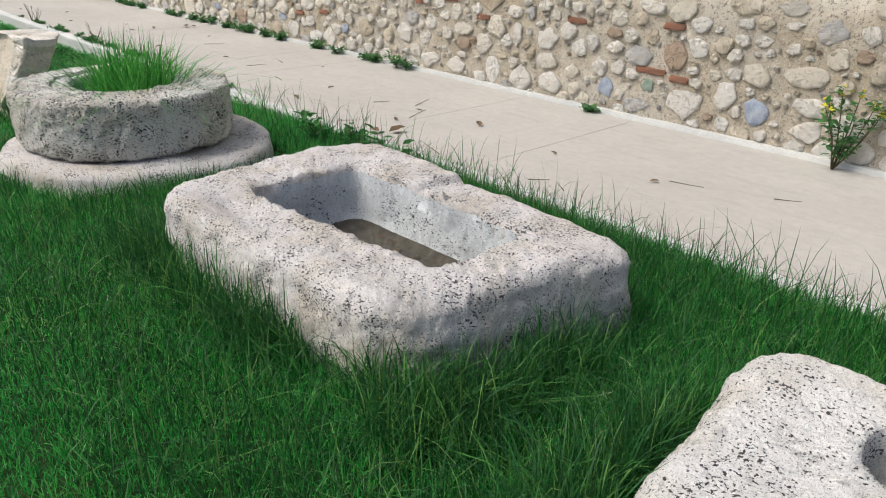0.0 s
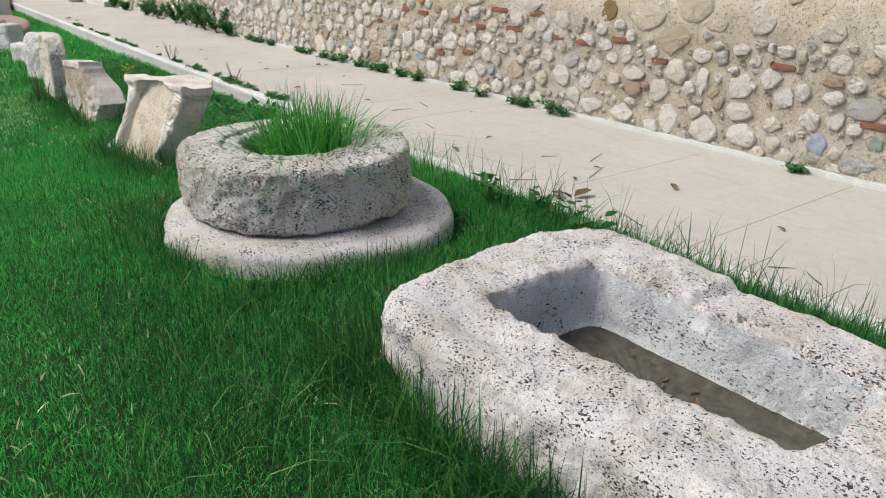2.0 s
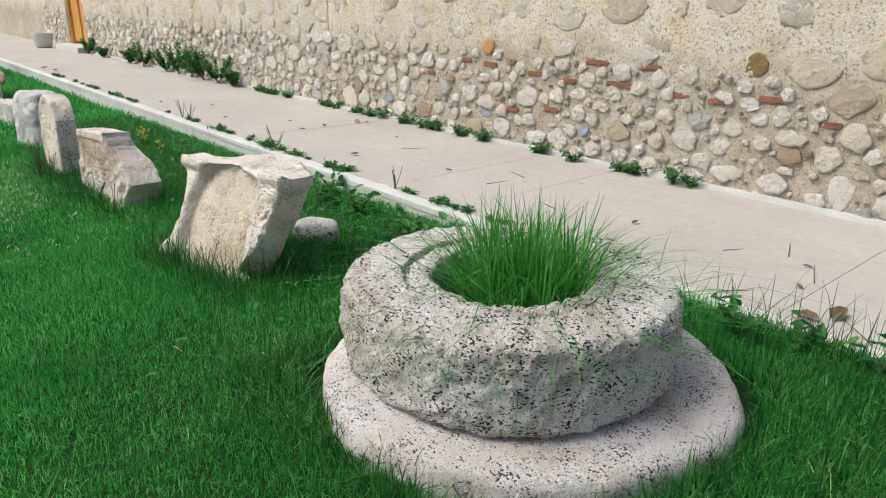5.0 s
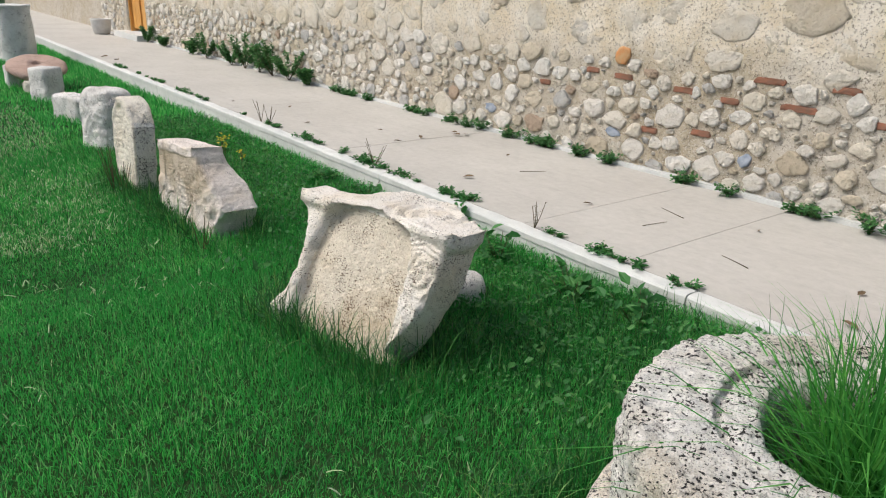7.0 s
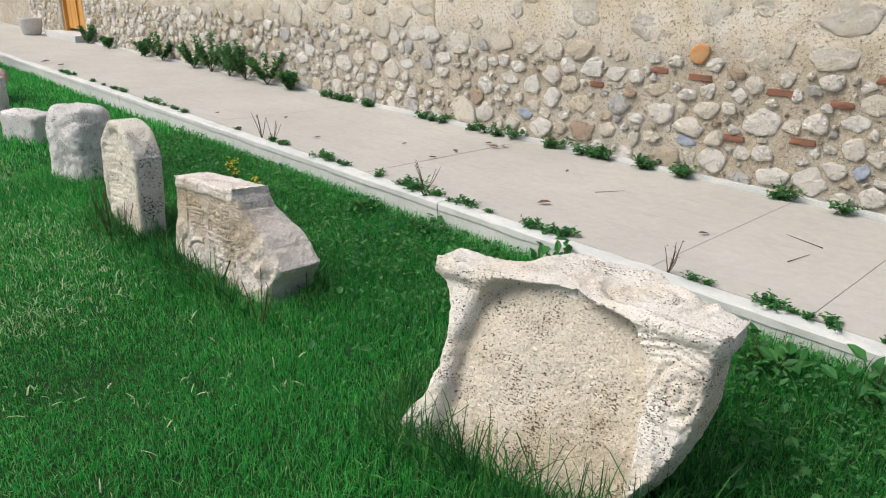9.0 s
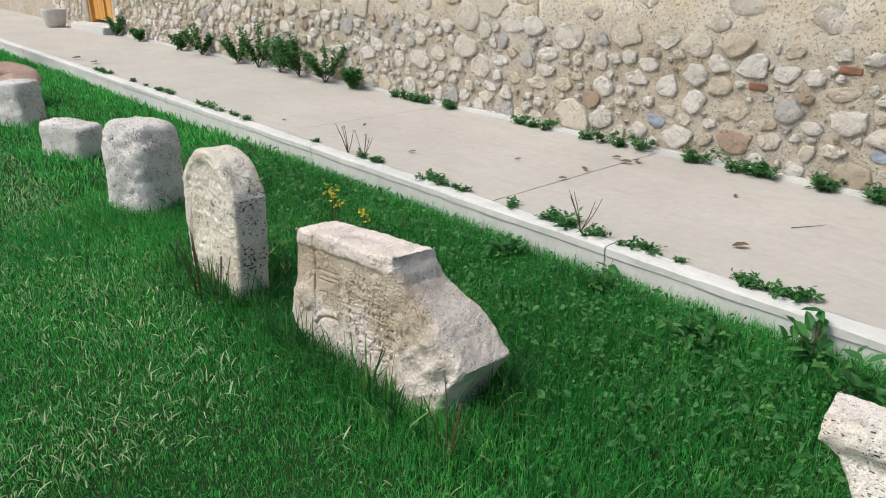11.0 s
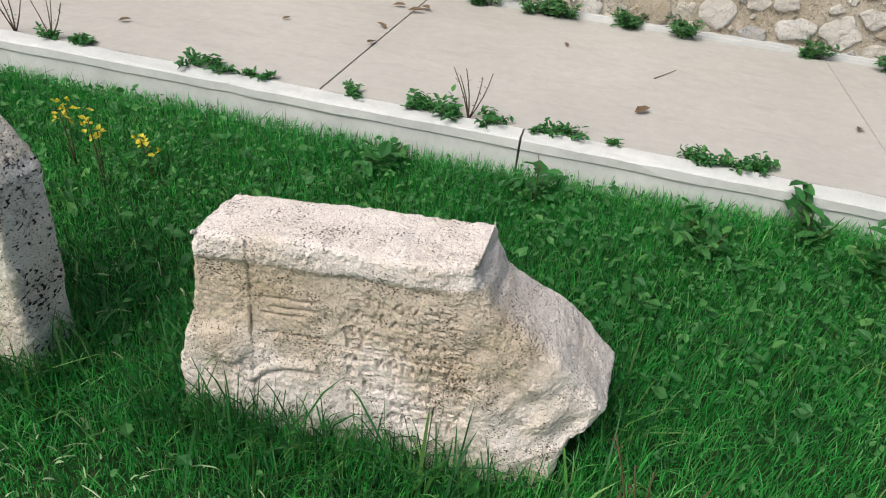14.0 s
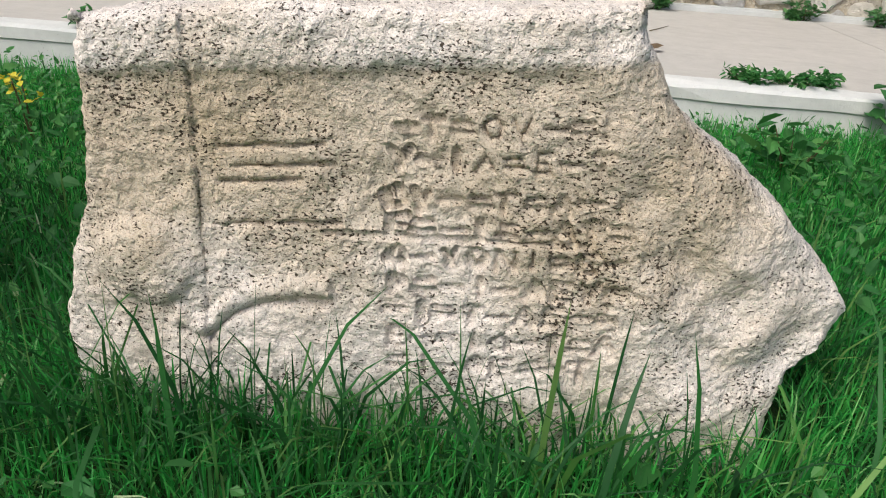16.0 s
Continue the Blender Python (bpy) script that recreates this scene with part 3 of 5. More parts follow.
for d in dots:
    bucket_add(d)
for size, tries in ((0.14, 160), (0.115, 500), (0.09, 1800), (0.065, 4200), (0.042, 4500), (0.024, 3500)):
    for _ in range(tries):
        x, z = pick.uniform(-26, 2.5), abs(pick.uniform(-0.02, 2.1))
        if DOOR[0] - 0.25 < x < DOOR[1] + 0.15 and z < 2.4:
            continue
        if z < size * 0.6:
            z = size * 0.75
        if z > 0.9 and (pick.random() < 0.75 or size < 0.06):
            continue
        big = 1.7 if z > 0.9 else 1.0
        a = big * size * pick.uniform(0.8, 1.35)
        q = big * size * pick.uniform(0.62, 0.95)
        ok = True
        for o in near(x, z):
            dx, dz = (x - o[0]) / (a + o[2]), (z - o[1]) / (q + o[3])
            if dx * dx + dz * dz < (0.74 if z < 0.9 else 0.95):
                ok = False
                break
        if ok:
            bucket_add((x, z, a, q, None))
ALL = [d for v2 in BUCKET.values() for d in v2]
joined = {M_RUBBLE_FAR: ([], []), M_BURIED_FAR: ([], [])}
count = 0
order = sorted(ALL, key=lambda d: abs(d[0] + 5.5) + max(0, d[1] - 0.9) * 4)
for n_, d in enumerate(order):
    x, z, a, q, mt = d
    r = random.Random(n_ + 5)
    gap = r.uniform(0.006, 0.018)
    m = r.randint(5, 8)
    spin = r.uniform(0, 6.28)
    poly = []
    for i in range(m):
        t = spin + 2 * math.pi * (i + r.uniform(-0.28, 0.28)) / m
        k = r.uniform(0.8, 1.28)
        poly.append((x + a * k * math.cos(t), z + q * k * math.sin(t)))
    if mt is M_BRICK:
        poly = [(x - a, z - q), (x, z - q), (x + a, z - q), (x + a, z + q), (x, z + q), (x - a, z + q)]
    for o in near(x, z):
        if o is d:
            continue
        dx, dz = o[0] - x, o[1] - z
        dist = math.hypot(dx, dz)
        if dist > 0.5:
            continue
        ra = 1 / math.sqrt((dx / dist / a) ** 2 + (dz / dist / q) ** 2)
        rb = 1 / math.sqrt((dx / dist / o[2]) ** 2 + (dz / dist / o[3]) ** 2)
        cut = dist * ra / (ra + rb) - gap
        if mt is not M_BRICK:
            poly = clip(poly, x + dx / dist * cut, z + dz / dist * cut, dx / dist, dz / dist)
        if len(poly) < 3:
            break
    poly = [(px, max(pz, 0.015)) for px, pz in poly]
    if len(poly) < 3:
        continue
    proud = r.uniform(0.010, 0.032) if z < 0.9 else r.uniform(-0.002, 0.008)
    if mt is M_BRICK:
        proud = 0.012
    if z > 0.9:
        proud += 0.012
    vv, ff = stone_mesh(poly, proud, n_)
    if mt is not None or count < 300:
        count += 1
        me = mesh("stone", [(p[0] - x, p[1], p[2] - z) for p in vv], ff, mt or (M_RUBBLE if z < 0.9 else M_BURIED))
        ob = piece("brick" if mt is M_BRICK else "stone", me, wall)
        ob.location = (x, WALL_Y, z)
    else:
        jv, jf = joined[M_RUBBLE_FAR if z < 0.9 else M_BURIED_FAR]
        k = len(jv)
        jv += [(p[0], p[1] + WALL_Y, p[2]) for p in vv]
        jf += [tuple(i + k for i in f) for f in ff]
for mt, (jv, jf) in joined.items():
    piece("stones", mesh("stones", jv, jf, mt), wall, "many pale field stones" if mt is M_RUBBLE_FAR else "flush stones smeared with plaster", "stuff")

# door in the wall, with its step
door = thing("door_1", None, None, "closed orange-brown plank door in a deep doorway", "door", kind="structure")
for i in range(5):
    w = (DOOR[1] - DOOR[0] - 0.16) / 5
    a = DOOR[0] + 0.08 + i * w
    piece("plank", from_bm("plank", box(a + 0.004, a + w - 0.004, WALL_Y + 0.1, WALL_Y + 0.15, 0.2, 2.25, 0.006), M_WOOD), door)
for a, q in ((DOOR[0], DOOR[0] + 0.08), (DOOR[1] - 0.08, DOOR[1])):
    piece("jamb", from_bm("jamb", box(a, q, WALL_Y + 0.03, WALL_Y + 0.2, 0.12, 2.33, 0.006), M_WOOD), door)
piece("lintel", from_bm("lintel", box(DOOR[0], DOOR[1], WALL_Y + 0.028, WALL_Y + 0.2, 2.25, 2.34, 0.006), M_WOOD), door)
piece("batten", from_bm("batten", box(DOOR[0] + 0.78, DOOR[0] + 0.84, WALL_Y + 0.07, WALL_Y + 0.1, 0.2, 2.25, 0.006), M_WOOD), door)
thing("doorstep", from_bm("doorstep", box(DOOR[0] - 0.3, DOOR[1] + 0.25, WALL_Y - 0.32, WALL_Y + 0.45, -0.2, 0.13, 0.02), M_KERB), None, "white worn stone step under the wooden door", "step", kind="structure")

# ---- stones on the lawn ----


def unit_quad(u, w, nl, nr, fr, fl):
    a, q = (u + 1) / 2, (w + 1) / 2
    return tuple((1 - a) * (1 - q) * nl[i] + a * (1 - q) * nr[i] + a * q * fr[i] + (1 - a) * q * fl[i] for i in (0, 1))


def make_trough():
    n = 420
    outq = ((-2.70, 1.13), (-1.29, 1.21), (-1.05, 2.29), (-2.74, 2.37))
    inq = ((-2.52, 1.45), (-1.42, 1.51), (-1.38, 2.06), (-2.49, 2.03))
    base = squircle(0, 0, 1, 1, n, 9.0)
    basein = squircle(0, 0, 1, 1, n, 12.0)
    cx, cy = -1.98, 1.72
    rings = []

    def outer(grow, z):
        rows = []
        for u, w in base:
            x, y = unit_quad(u, w, *outq)
            x -= 0.12 * max(0.0, -u) ** 6 * (1 - w * w)
            d = math.hypot(x - cx, y - cy)
            rows.append((x + (x - cx) / d * grow, y + (y - cy) / d * grow, z))
        return rows

    def rim(x):
        return 0.335 + 0.03 * noise.noise(Vector((x * 2.2, 4.0, 1.0)))

    for i in range(30):
        t = i / 29
        z = -0.3 + 0.56 * t
        rings.append(outer(0.005 + 0.02 * math.sin(t * math.pi), z))
    for t in (0.25, 0.5, 0.75, 1.0):
        a = t * math.pi / 2
        rings.append(outer(0.01 - 0.075 * (1 - math.cos(a)), 0.26 + 0.075 * math.sin(a)))
    top = rings[-1]
    inn = [(*unit_quad(u, w, *inq), 0.335) for u, w in basein]
    for t in np.linspace(0.08, 0.92, 12):
        rings.append([tuple(a + (q - a) * t for a, q in zip(p, s)) for p, s in zip(top, inn)])
    icx, icy = -1.96, 1.73
    for t, sh in ((0.0, 0.985), (0.04, 0.97), (0.1, 0.963), (0.2, 0.957), (0.3, 0.953), (0.4, 0.95), (0.5, 0.945), (0.6, 0.94), (0.7, 0.935), (0.8, 0.925), (0.9, 0.905), (0.97, 0.87), (1.0, 0.82)):
        rings.append([(icx + (x - icx) * sh, icy + (y - icy) * sh, 0.33 - 0.28 * t) for x, y, _ in inn])
    for sh in (0.65, 0.45, 0.25):
        rings.append([(icx + (x - icx) * sh, icy + (y - icy) * sh, 0.05) for x, y, _ in inn])
    verts, faces = loft(rings)
    v = rough_up(verts, faces, [(2.2, 0.018), (6, 0.014), (17, 0.009), (40, 0.008)], 3.0)
    for i in range(len(v)):
        x, y, z = v[i]
        # worn low lip over the near left, a step in the far rim, a drain hole
        if z > 0.1:
            v[i][2] -= 0.05 * math.exp(-((x + 2.35) / 0.16) ** 2 - ((y - 1.33) / 0.1) ** 2)
            if y > 2.03:
                v[i][2] -= 0.03 * min(1, max(0, (x + 2.08) / 0.03))
        d = math.dist((x, y, z), (-2.60, 1.13, 0.06))
        if d < 0.085:
            v[i][1] += 0.15 * (1 - (d / 0.085) ** 2)
    me = mesh("stone_trough", v, faces, M_TROUGH)
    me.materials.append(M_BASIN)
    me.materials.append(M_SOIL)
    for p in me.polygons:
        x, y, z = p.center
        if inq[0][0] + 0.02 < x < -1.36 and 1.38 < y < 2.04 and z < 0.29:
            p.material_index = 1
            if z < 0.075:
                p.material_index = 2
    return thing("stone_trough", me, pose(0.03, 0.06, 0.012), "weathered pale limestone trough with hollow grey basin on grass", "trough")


trough = make_trough()


def make_mill():
    n = 300
    c = (-4.38, 1.72)
    prof = [(0.55, 0.105), (0.6, 0.11), (0.617, 0.135), (0.624, 0.18), (0.626, 0.23), (0.626, 0.28), (0.625, 0.33), (0.622, 0.38), (0.616, 0.42), (0.603, 0.436), (0.57, 0.442), (0.52, 0.444), (0.47, 0.446), (0.42, 0.447), (0.402, 0.445),
            (0.395, 0.425), (0.385, 0.42), (0.375, 0.436), (0.33, 0.44), (0.30, 0.435), (0.285, 0.41), (0.275, 0.33), (0.268, 0.25), (0.26, 0.17), (0.255, 0.105)]
    fine = []
    for (r0, z0), (r1, z1) in zip(prof, prof[1:]):
        for t in (0, 0.33, 0.67):
            fine.append((r0 + (r1 - r0) * t, z0 + (z1 - z0) * t))
    fine.append(prof[-1])
    rings = []
    for r, z in fine:
        rows = []
        for j in range(n):
            a = 2 * math.pi * j / n
            rr = r * (1 + 0.012 * math.sin(2 * a + 1) + 0.01 * math.sin(5 * a))
            rows.append((c[0] + rr * math.cos(a), c[1] + rr * math.sin(a), z))
        rings.append(rows)
    rings.append(rings[0])
    verts, faces = loft(rings, False, False)
    v = rough_up(verts, faces, [(3, 0.010), (9, 0.009), (24, 0.011), (55, 0.008)], 9.0)
    k = len(v)
    for i in range(k - n, k):
        v[i] = v[i - (k - n)]
    for i in range(len(v)):
        # broken lower lip
        x, y, z = v[i]
        a = math.atan2(y - c[1], x - c[0])
        if z < 0.2 and math.hypot(x - c[0], y - c[1]) > 0.48:
            v[i][2] += 0.035 * max(0, noise.noise(Vector((a * 2.3, 1.0, 0)))) * (0.2 - z) / 0.08
    return thing("millstone", mesh("millstone", v, faces, M_MILL), pose(0.05, 0.05, 0.02), "thick round pitted millstone ring with open centre, stacked on a slab", "millstone")


def make_mill_base():
    n = 160
    c = (-4.31, 1.77)
    prof = [(0.74, -0.3), (0.785, -0.2), (0.79, -0.1), (0.79, 0.0), (0.786, 0.03), (0.782, 0.06), (0.768, 0.083), (0.74, 0.095), (0.7, 0.098), (0.66, 0.1), (0.58, 0.1), (0.45, 0.1), (0.3, 0.1), (0.1, 0.1)]
    rings = [[(c[0] + r * (1 + 0.02 * math.sin(3 * a + 0.6) + 0.015 * math.sin(7 * a)) * math.cos(a), c[1] + r * (1 + 0.02 * math.sin(3 * a + 0.6)) * math.sin(a), z)
              for a in [2 * math.pi * j / n for j in range(n)]] for r, z in prof]
    verts, faces = loft(rings)
    v = rough_up(verts, faces, [(4, 0.012), (14, 0.008), (40, 0.004)], 14.0)
    return thing("millstone_slab", mesh("millstone_slab", v, faces, M_TROUGH), pose(0.05, 0.05, 0.02), "flat round pale stone slab half sunk in grass", "stone slab")


make_mill()
make_mill_base()


def pebble(name, x, y, z, rx, ry, rz, material, label, category, power=2.6, seed=1.0, turn=0.0, n=48, levels=22, amps=((3, 0.1), (8, 0.05), (20, 0.02)), lean=(0, 0), taper=0.0):
    """A rounded or blocky loose stone: z is the underside; amps are shares of its smallest half size."""
    k = min(rx, ry, rz)
    rings = []
    for i in range(levels + 1):
        t = i / levels
        h = -1 + 2 * t
        e = max(0.02, (1 - abs(h) ** (power * 1.6)) ** (1 / (power * 1.6)))
        w = e * (1 - taper * t)
        rings.append([(p[0] + lean[0] * t, p[1] + lean[1] * t, rz * (1 + h)) for p in squircle(0, 0, rx * w, ry * w, n, power, turn)])
    verts, faces = loft(rings)
    v = rough_up(verts, faces, [(f / max(k, 0.05) * 0.25, a * k) for f, a in amps], seed)
    return thing(name, mesh(name, v, faces, material), pose(x, y, z), label, category)


def make_holed_block():
    """Low block with a round socket, at the start of the row."""
    n = 200
    oq = ((-0.50, 1.10), (0.75, 1.05), (0.70, 2.10), (-0.60, 2.10))
    base = squircle(0, 0, 1, 1, n, 7.0)
    rings = []
    for g, z in ((0.03, -0.3), (0.03, -0.2), (0.03, -0.1), (0.03, -0.02), (0.025, 0.06), (0.015, 0.13), (0.0, 0.19), (-0.03, 0.23), (-0.07, 0.25)):
        rows = []
        for u, w in base:
            x, y = unit_quad(u, w, *oq)
            d = math.hypot(x - 0.1, y - 1.6)
            rows.append((x + (x - 0.1) / d * g, y + (y - 1.6) / d * g, z))
        rings.append(rows)
    top = rings[-1]
    hole = [(0.02 + 0.225 * math.cos(2 * math.pi * j / n), 1.78 + 0.2 * math.sin(2 * math.pi * j / n), 0.245) for j in range(n)]
    for t in np.linspace(0.05, 1, 16):
        rings.append([tuple(a + (q - a) * t for a, q in zip(p, s)) for p, s in zip(top, hole)])
    for z in (0.22, 0.17, 0.1, 0.03, -0.05, -0.1):
        rings.append([(0.02 + (x - 0.02) * 0.96, 1.78 + (y - 1.78) * 0.96, z) for x, y, _ in hole])
    verts, faces = loft(rings)
    v = rough_up(verts, faces, [(2.5, 0.02), (8, 0.012), (25, 0.008), (60, 0.005)], 21.0)
    return thing("holed_stone_block", mesh("holed_stone_block", v, faces, M_WHITE), pose(0.07, 0.07, 0.015), "pale speckled stone block with a round socket, on grass", "stone block")


make_holed_block()

# inscribed slab: letters are cut as strokes on a unit cell
GLYPH = {
    "O": [(0.5 + 0.42 * math.cos(a), 0.5 + 0.45 * math.sin(a), 0.5 + 0.42 * math.cos(a + 0.53), 0.5 + 0.45 * math.sin(a + 0.53)) for a in [i * math.pi / 6 for i in range(12)]],
    "V": [(0.1, 1, 0.5, 0), (0.5, 0, 0.9, 1)], "E": [(0.15, 0, 0.15, 1), (0.15, 1, 0.85, 1), (0.15, 0.5, 0.7, 0.5), (0.15, 0, 0.85, 0)],
    "T": [(0.5, 0, 0.5, 1), (0.05, 1, 0.95, 1)], "A": [(0.05, 0, 0.5, 1), (0.5, 1, 0.95, 0), (0.25, 0.4, 0.75, 0.4)], "Y": [(0.5, 0, 0.5, 0.5), (0.5, 0.5, 0.1, 1), (0.5, 0.5, 0.9, 1)],
    "N": [(0.1, 0, 0.1, 1), (0.1, 1, 0.9, 0), (0.9, 0, 0.9, 1)], "I": [(0.5, 0, 0.5, 1)], "K": [(0.15, 0, 0.15, 1), (0.15, 0.5, 0.85, 1), (0.15, 0.5, 0.85, 0)],
    "P": [(0.15, 0, 0.15, 1), (0.15, 1, 0.75, 0.9), (0.75, 0.9, 0.75, 0.6), (0.75, 0.6, 0.15, 0.5)], "-": [(0.0, 0.5, 1.0, 0.5)], "=": [(0.0, 0.3, 1, 0.3), (0.1, 0.75, 0.9, 0.75)], "L": [(0.15, 1, 0.15, 0), (0.15, 0, 0.8, 0)],
}
LINES = [(-8.865, 0.163, "-T=OV-=EI"), (-8.87, 0.122, "Y-IA=E-T=-"), (-8.875, 0.071, "OV-=T=A-IE-"), (-8.87, 0.036, "E=-I=-AT=I"), (-8.87, -0.004, "O-VONI=E-TA"), (-8.865, -0.045, "P=-I-AEV=-"), (-8.87, -0.083, "-I=T-AE-=I"), (-8.865, -0.122, "E-=IO-T=A"), (-8.86, -0.16, "=I-AE=-T")]
STROKES = []
for x0, z0, text in LINES:
    for i, ch in enumerate(text):
        jig = random.Random(i * 13 + int(z0 * 1000))
        for a in GLYPH[ch]:
            ox, oz = x0 + i * 0.034 + jig.uniform(-0.003, 0.003), z0 + 0.0025 * i + jig.uniform(-0.002, 0.002)
            STROKES.append((ox + a[0] * 0.025, oz + a[1] * 0.024 + a[0] * 0.003, ox + a[2] * 0.025, oz + a[3] * 0.024 + a[2] * 0.003))
STROKES += [(-9.08, 0.13, -8.95, 0.145), (-9.08, 0.085, -8.98, 0.097), (-9.09, 0.028, -8.93, 0.045), (-8.95, 0.03, -8.62, 0.05), (-9.06, 0.107, -8.94, 0.12)]
STROKES = np.array(STROKES)


def cut_depth(x, z):
    ax, az = STROKES[:, 0], STROKES[:, 1]
    dx, dz = STROKES[:, 2] - ax, STROKES[:, 3] - az
    t = np.clip(((x - ax) * dx + (z - az) * dz) / (dx * dx + dz * dz + 1e-9), 0, 1)
    d = np.sqrt((x - ax - t * dx) ** 2 + (z - az - t * dz) ** 2).min()
    return 0.009 * max(0.0, 1 - (d / 0.0042) ** 2)


def make_inscribed():
    left = curve_at([(-0.5, -9.345), (-0.27, -9.315), (-0.12, -9.32), (-0.05, -9.295), (0.05, -9.27), (0.1, -9.26), (0.21, -9.25), (0.26, -9.245), (0.31, -9.225)])
    right = curve_at([(-0.5, -8.40), (-0.22, -8.34), (-0.134, -8.32), (-0.089, -8.285), (-0.042, -8.252), (0.019, -8.312), (0.072, -8.37), (0.134, -8.445), (0.193, -8.515), (0.221, -8.54), (0.228, -8.55), (0.268, -8.565), (0.3, -8.587), (0.37, -8.605)])

    def front(x, z):
        y = 1.505 + 0.03 * (z + 0.2)
        band = 1 / (1 + math.exp(-(z - 0.210 - 0.09 * (x + 9.23) + 0.004 * math.sin(x * 23)) / 0.005))
        y += -0.011 * band + 0.02 * max(0, (x + 8.68) / 0.1) * band
        over = x + 8.53 + 0.38 * (z + 0.05)
        broken = 1 / (1 + math.exp(-over / 0.02))
        y += 0.3 * max(0.0, over) * (1 - 0.5 * band) + 0.02 * broken * noise.noise(Vector((x * 14, z * 14, 5.0)))
        y += cut_depth(x, z) * (1 - band) * (1 - broken)
        # worn relief at the left: a round boss, a curved arm, a raised margin
        y -= 0.018 * max(0, 1 - (math.hypot((x + 9.185) / 0.07, (z + 0.03) / 0.065)) ** 4)
        arm = -0.085 - 0.045 * math.exp(-((x + 9.12) / 0.04) ** 2) + 0.015 * math.tanh((x + 9.05) * 18)
        if -9.15 < x < -8.94:
            y += 0.009 * math.exp(-((z - arm) / 0.007) ** 2) - 0.008 * math.exp(-((z - arm - 0.022) / 0.014) ** 2)
        if x < -9.11:
            y -= 0.006
        return y

    verts, faces = slab(left, right, lambda u: 0.277 + 0.062 * u + 0.004 * math.sin(u * 5), front, lambda x, z: 1.74 + 0.07 * min(1, max(0, (0.28 - z) / 0.2)) + 0.04 * (x + 8.9), 350, 220, -0.5, 0.022, 24)
    v = rough_up(verts, faces, [(4, 0.009), (13, 0.005), (40, 0.0035), (110, 0.0026)], 31.0)
    for i in range(len(v)):
        v[i][2] -= 0.07 * (v[i][1] - 1.49) * min(1, max(0, (v[i][2] - 0.1) / 0.12))
    return thing("inscribed_slab", mesh("inscribed_slab", v, faces, M_INSC), pose(0.055, 0.015, 0.064), "broken pinkish stone slab with worn carved letters, standing in grass", "inscribed stone")


make_inscribed()


def make_stele():
    def top(u):
        return 0.685 - 0.2 * abs(2 * u - 1) ** 2.3

    left = curve_at([(-0.2, 0.03), (0.1, 0.02), (0.3, 0.0), (0.5, -0.01), (0.8, 0.0)])
    right = curve_at([(-0.2, 0.59), (0.3, 0.58), (0.55, 0.58), (0.8, 0.57)])

    def front(x, z):
        # sunk field with an arched head inside a plain border, worn lines of writing
        d = math.hypot((x - 0.28), max(0, z - 0.45) * 1.25)
        y = 0.010 / (1 + math.exp((d - 0.215) / 0.006))
        y += 0.0012 * math.sin(z * 130 + 1.2 * math.sin(x * 17)) * (z < 0.55) * (abs(x - 0.28) < 0.2)
        y += 0.004 * math.exp(-((math.hypot(x - 0.24, z - 0.54) - 0.06) / 0.01) ** 2)
        return y

    verts, faces = slab(left, right, top, front, lambda x, z: 0.18, 110, 140, -0.15, 0.025, 24)
    v = rough_up(verts, faces, [(4, 0.010), (14, 0.006), (42, 0.003), (90, 0.002)], 41.0)
    me = mesh("round_topped_stele", v, faces, M_STELE)
    me.materials.append(M_LICHEN)
    for p in me.polygons:
        if p.center.x > 0.56 and 0.02 < p.center.y:
            p.material_index = 1
    return thing("round_topped_stele", me, pose(-10.245, 1.46, -0.145, -2, 0, 0), "round-topped white marble grave stele with black lichen on its side", "gravestone")


make_stele()


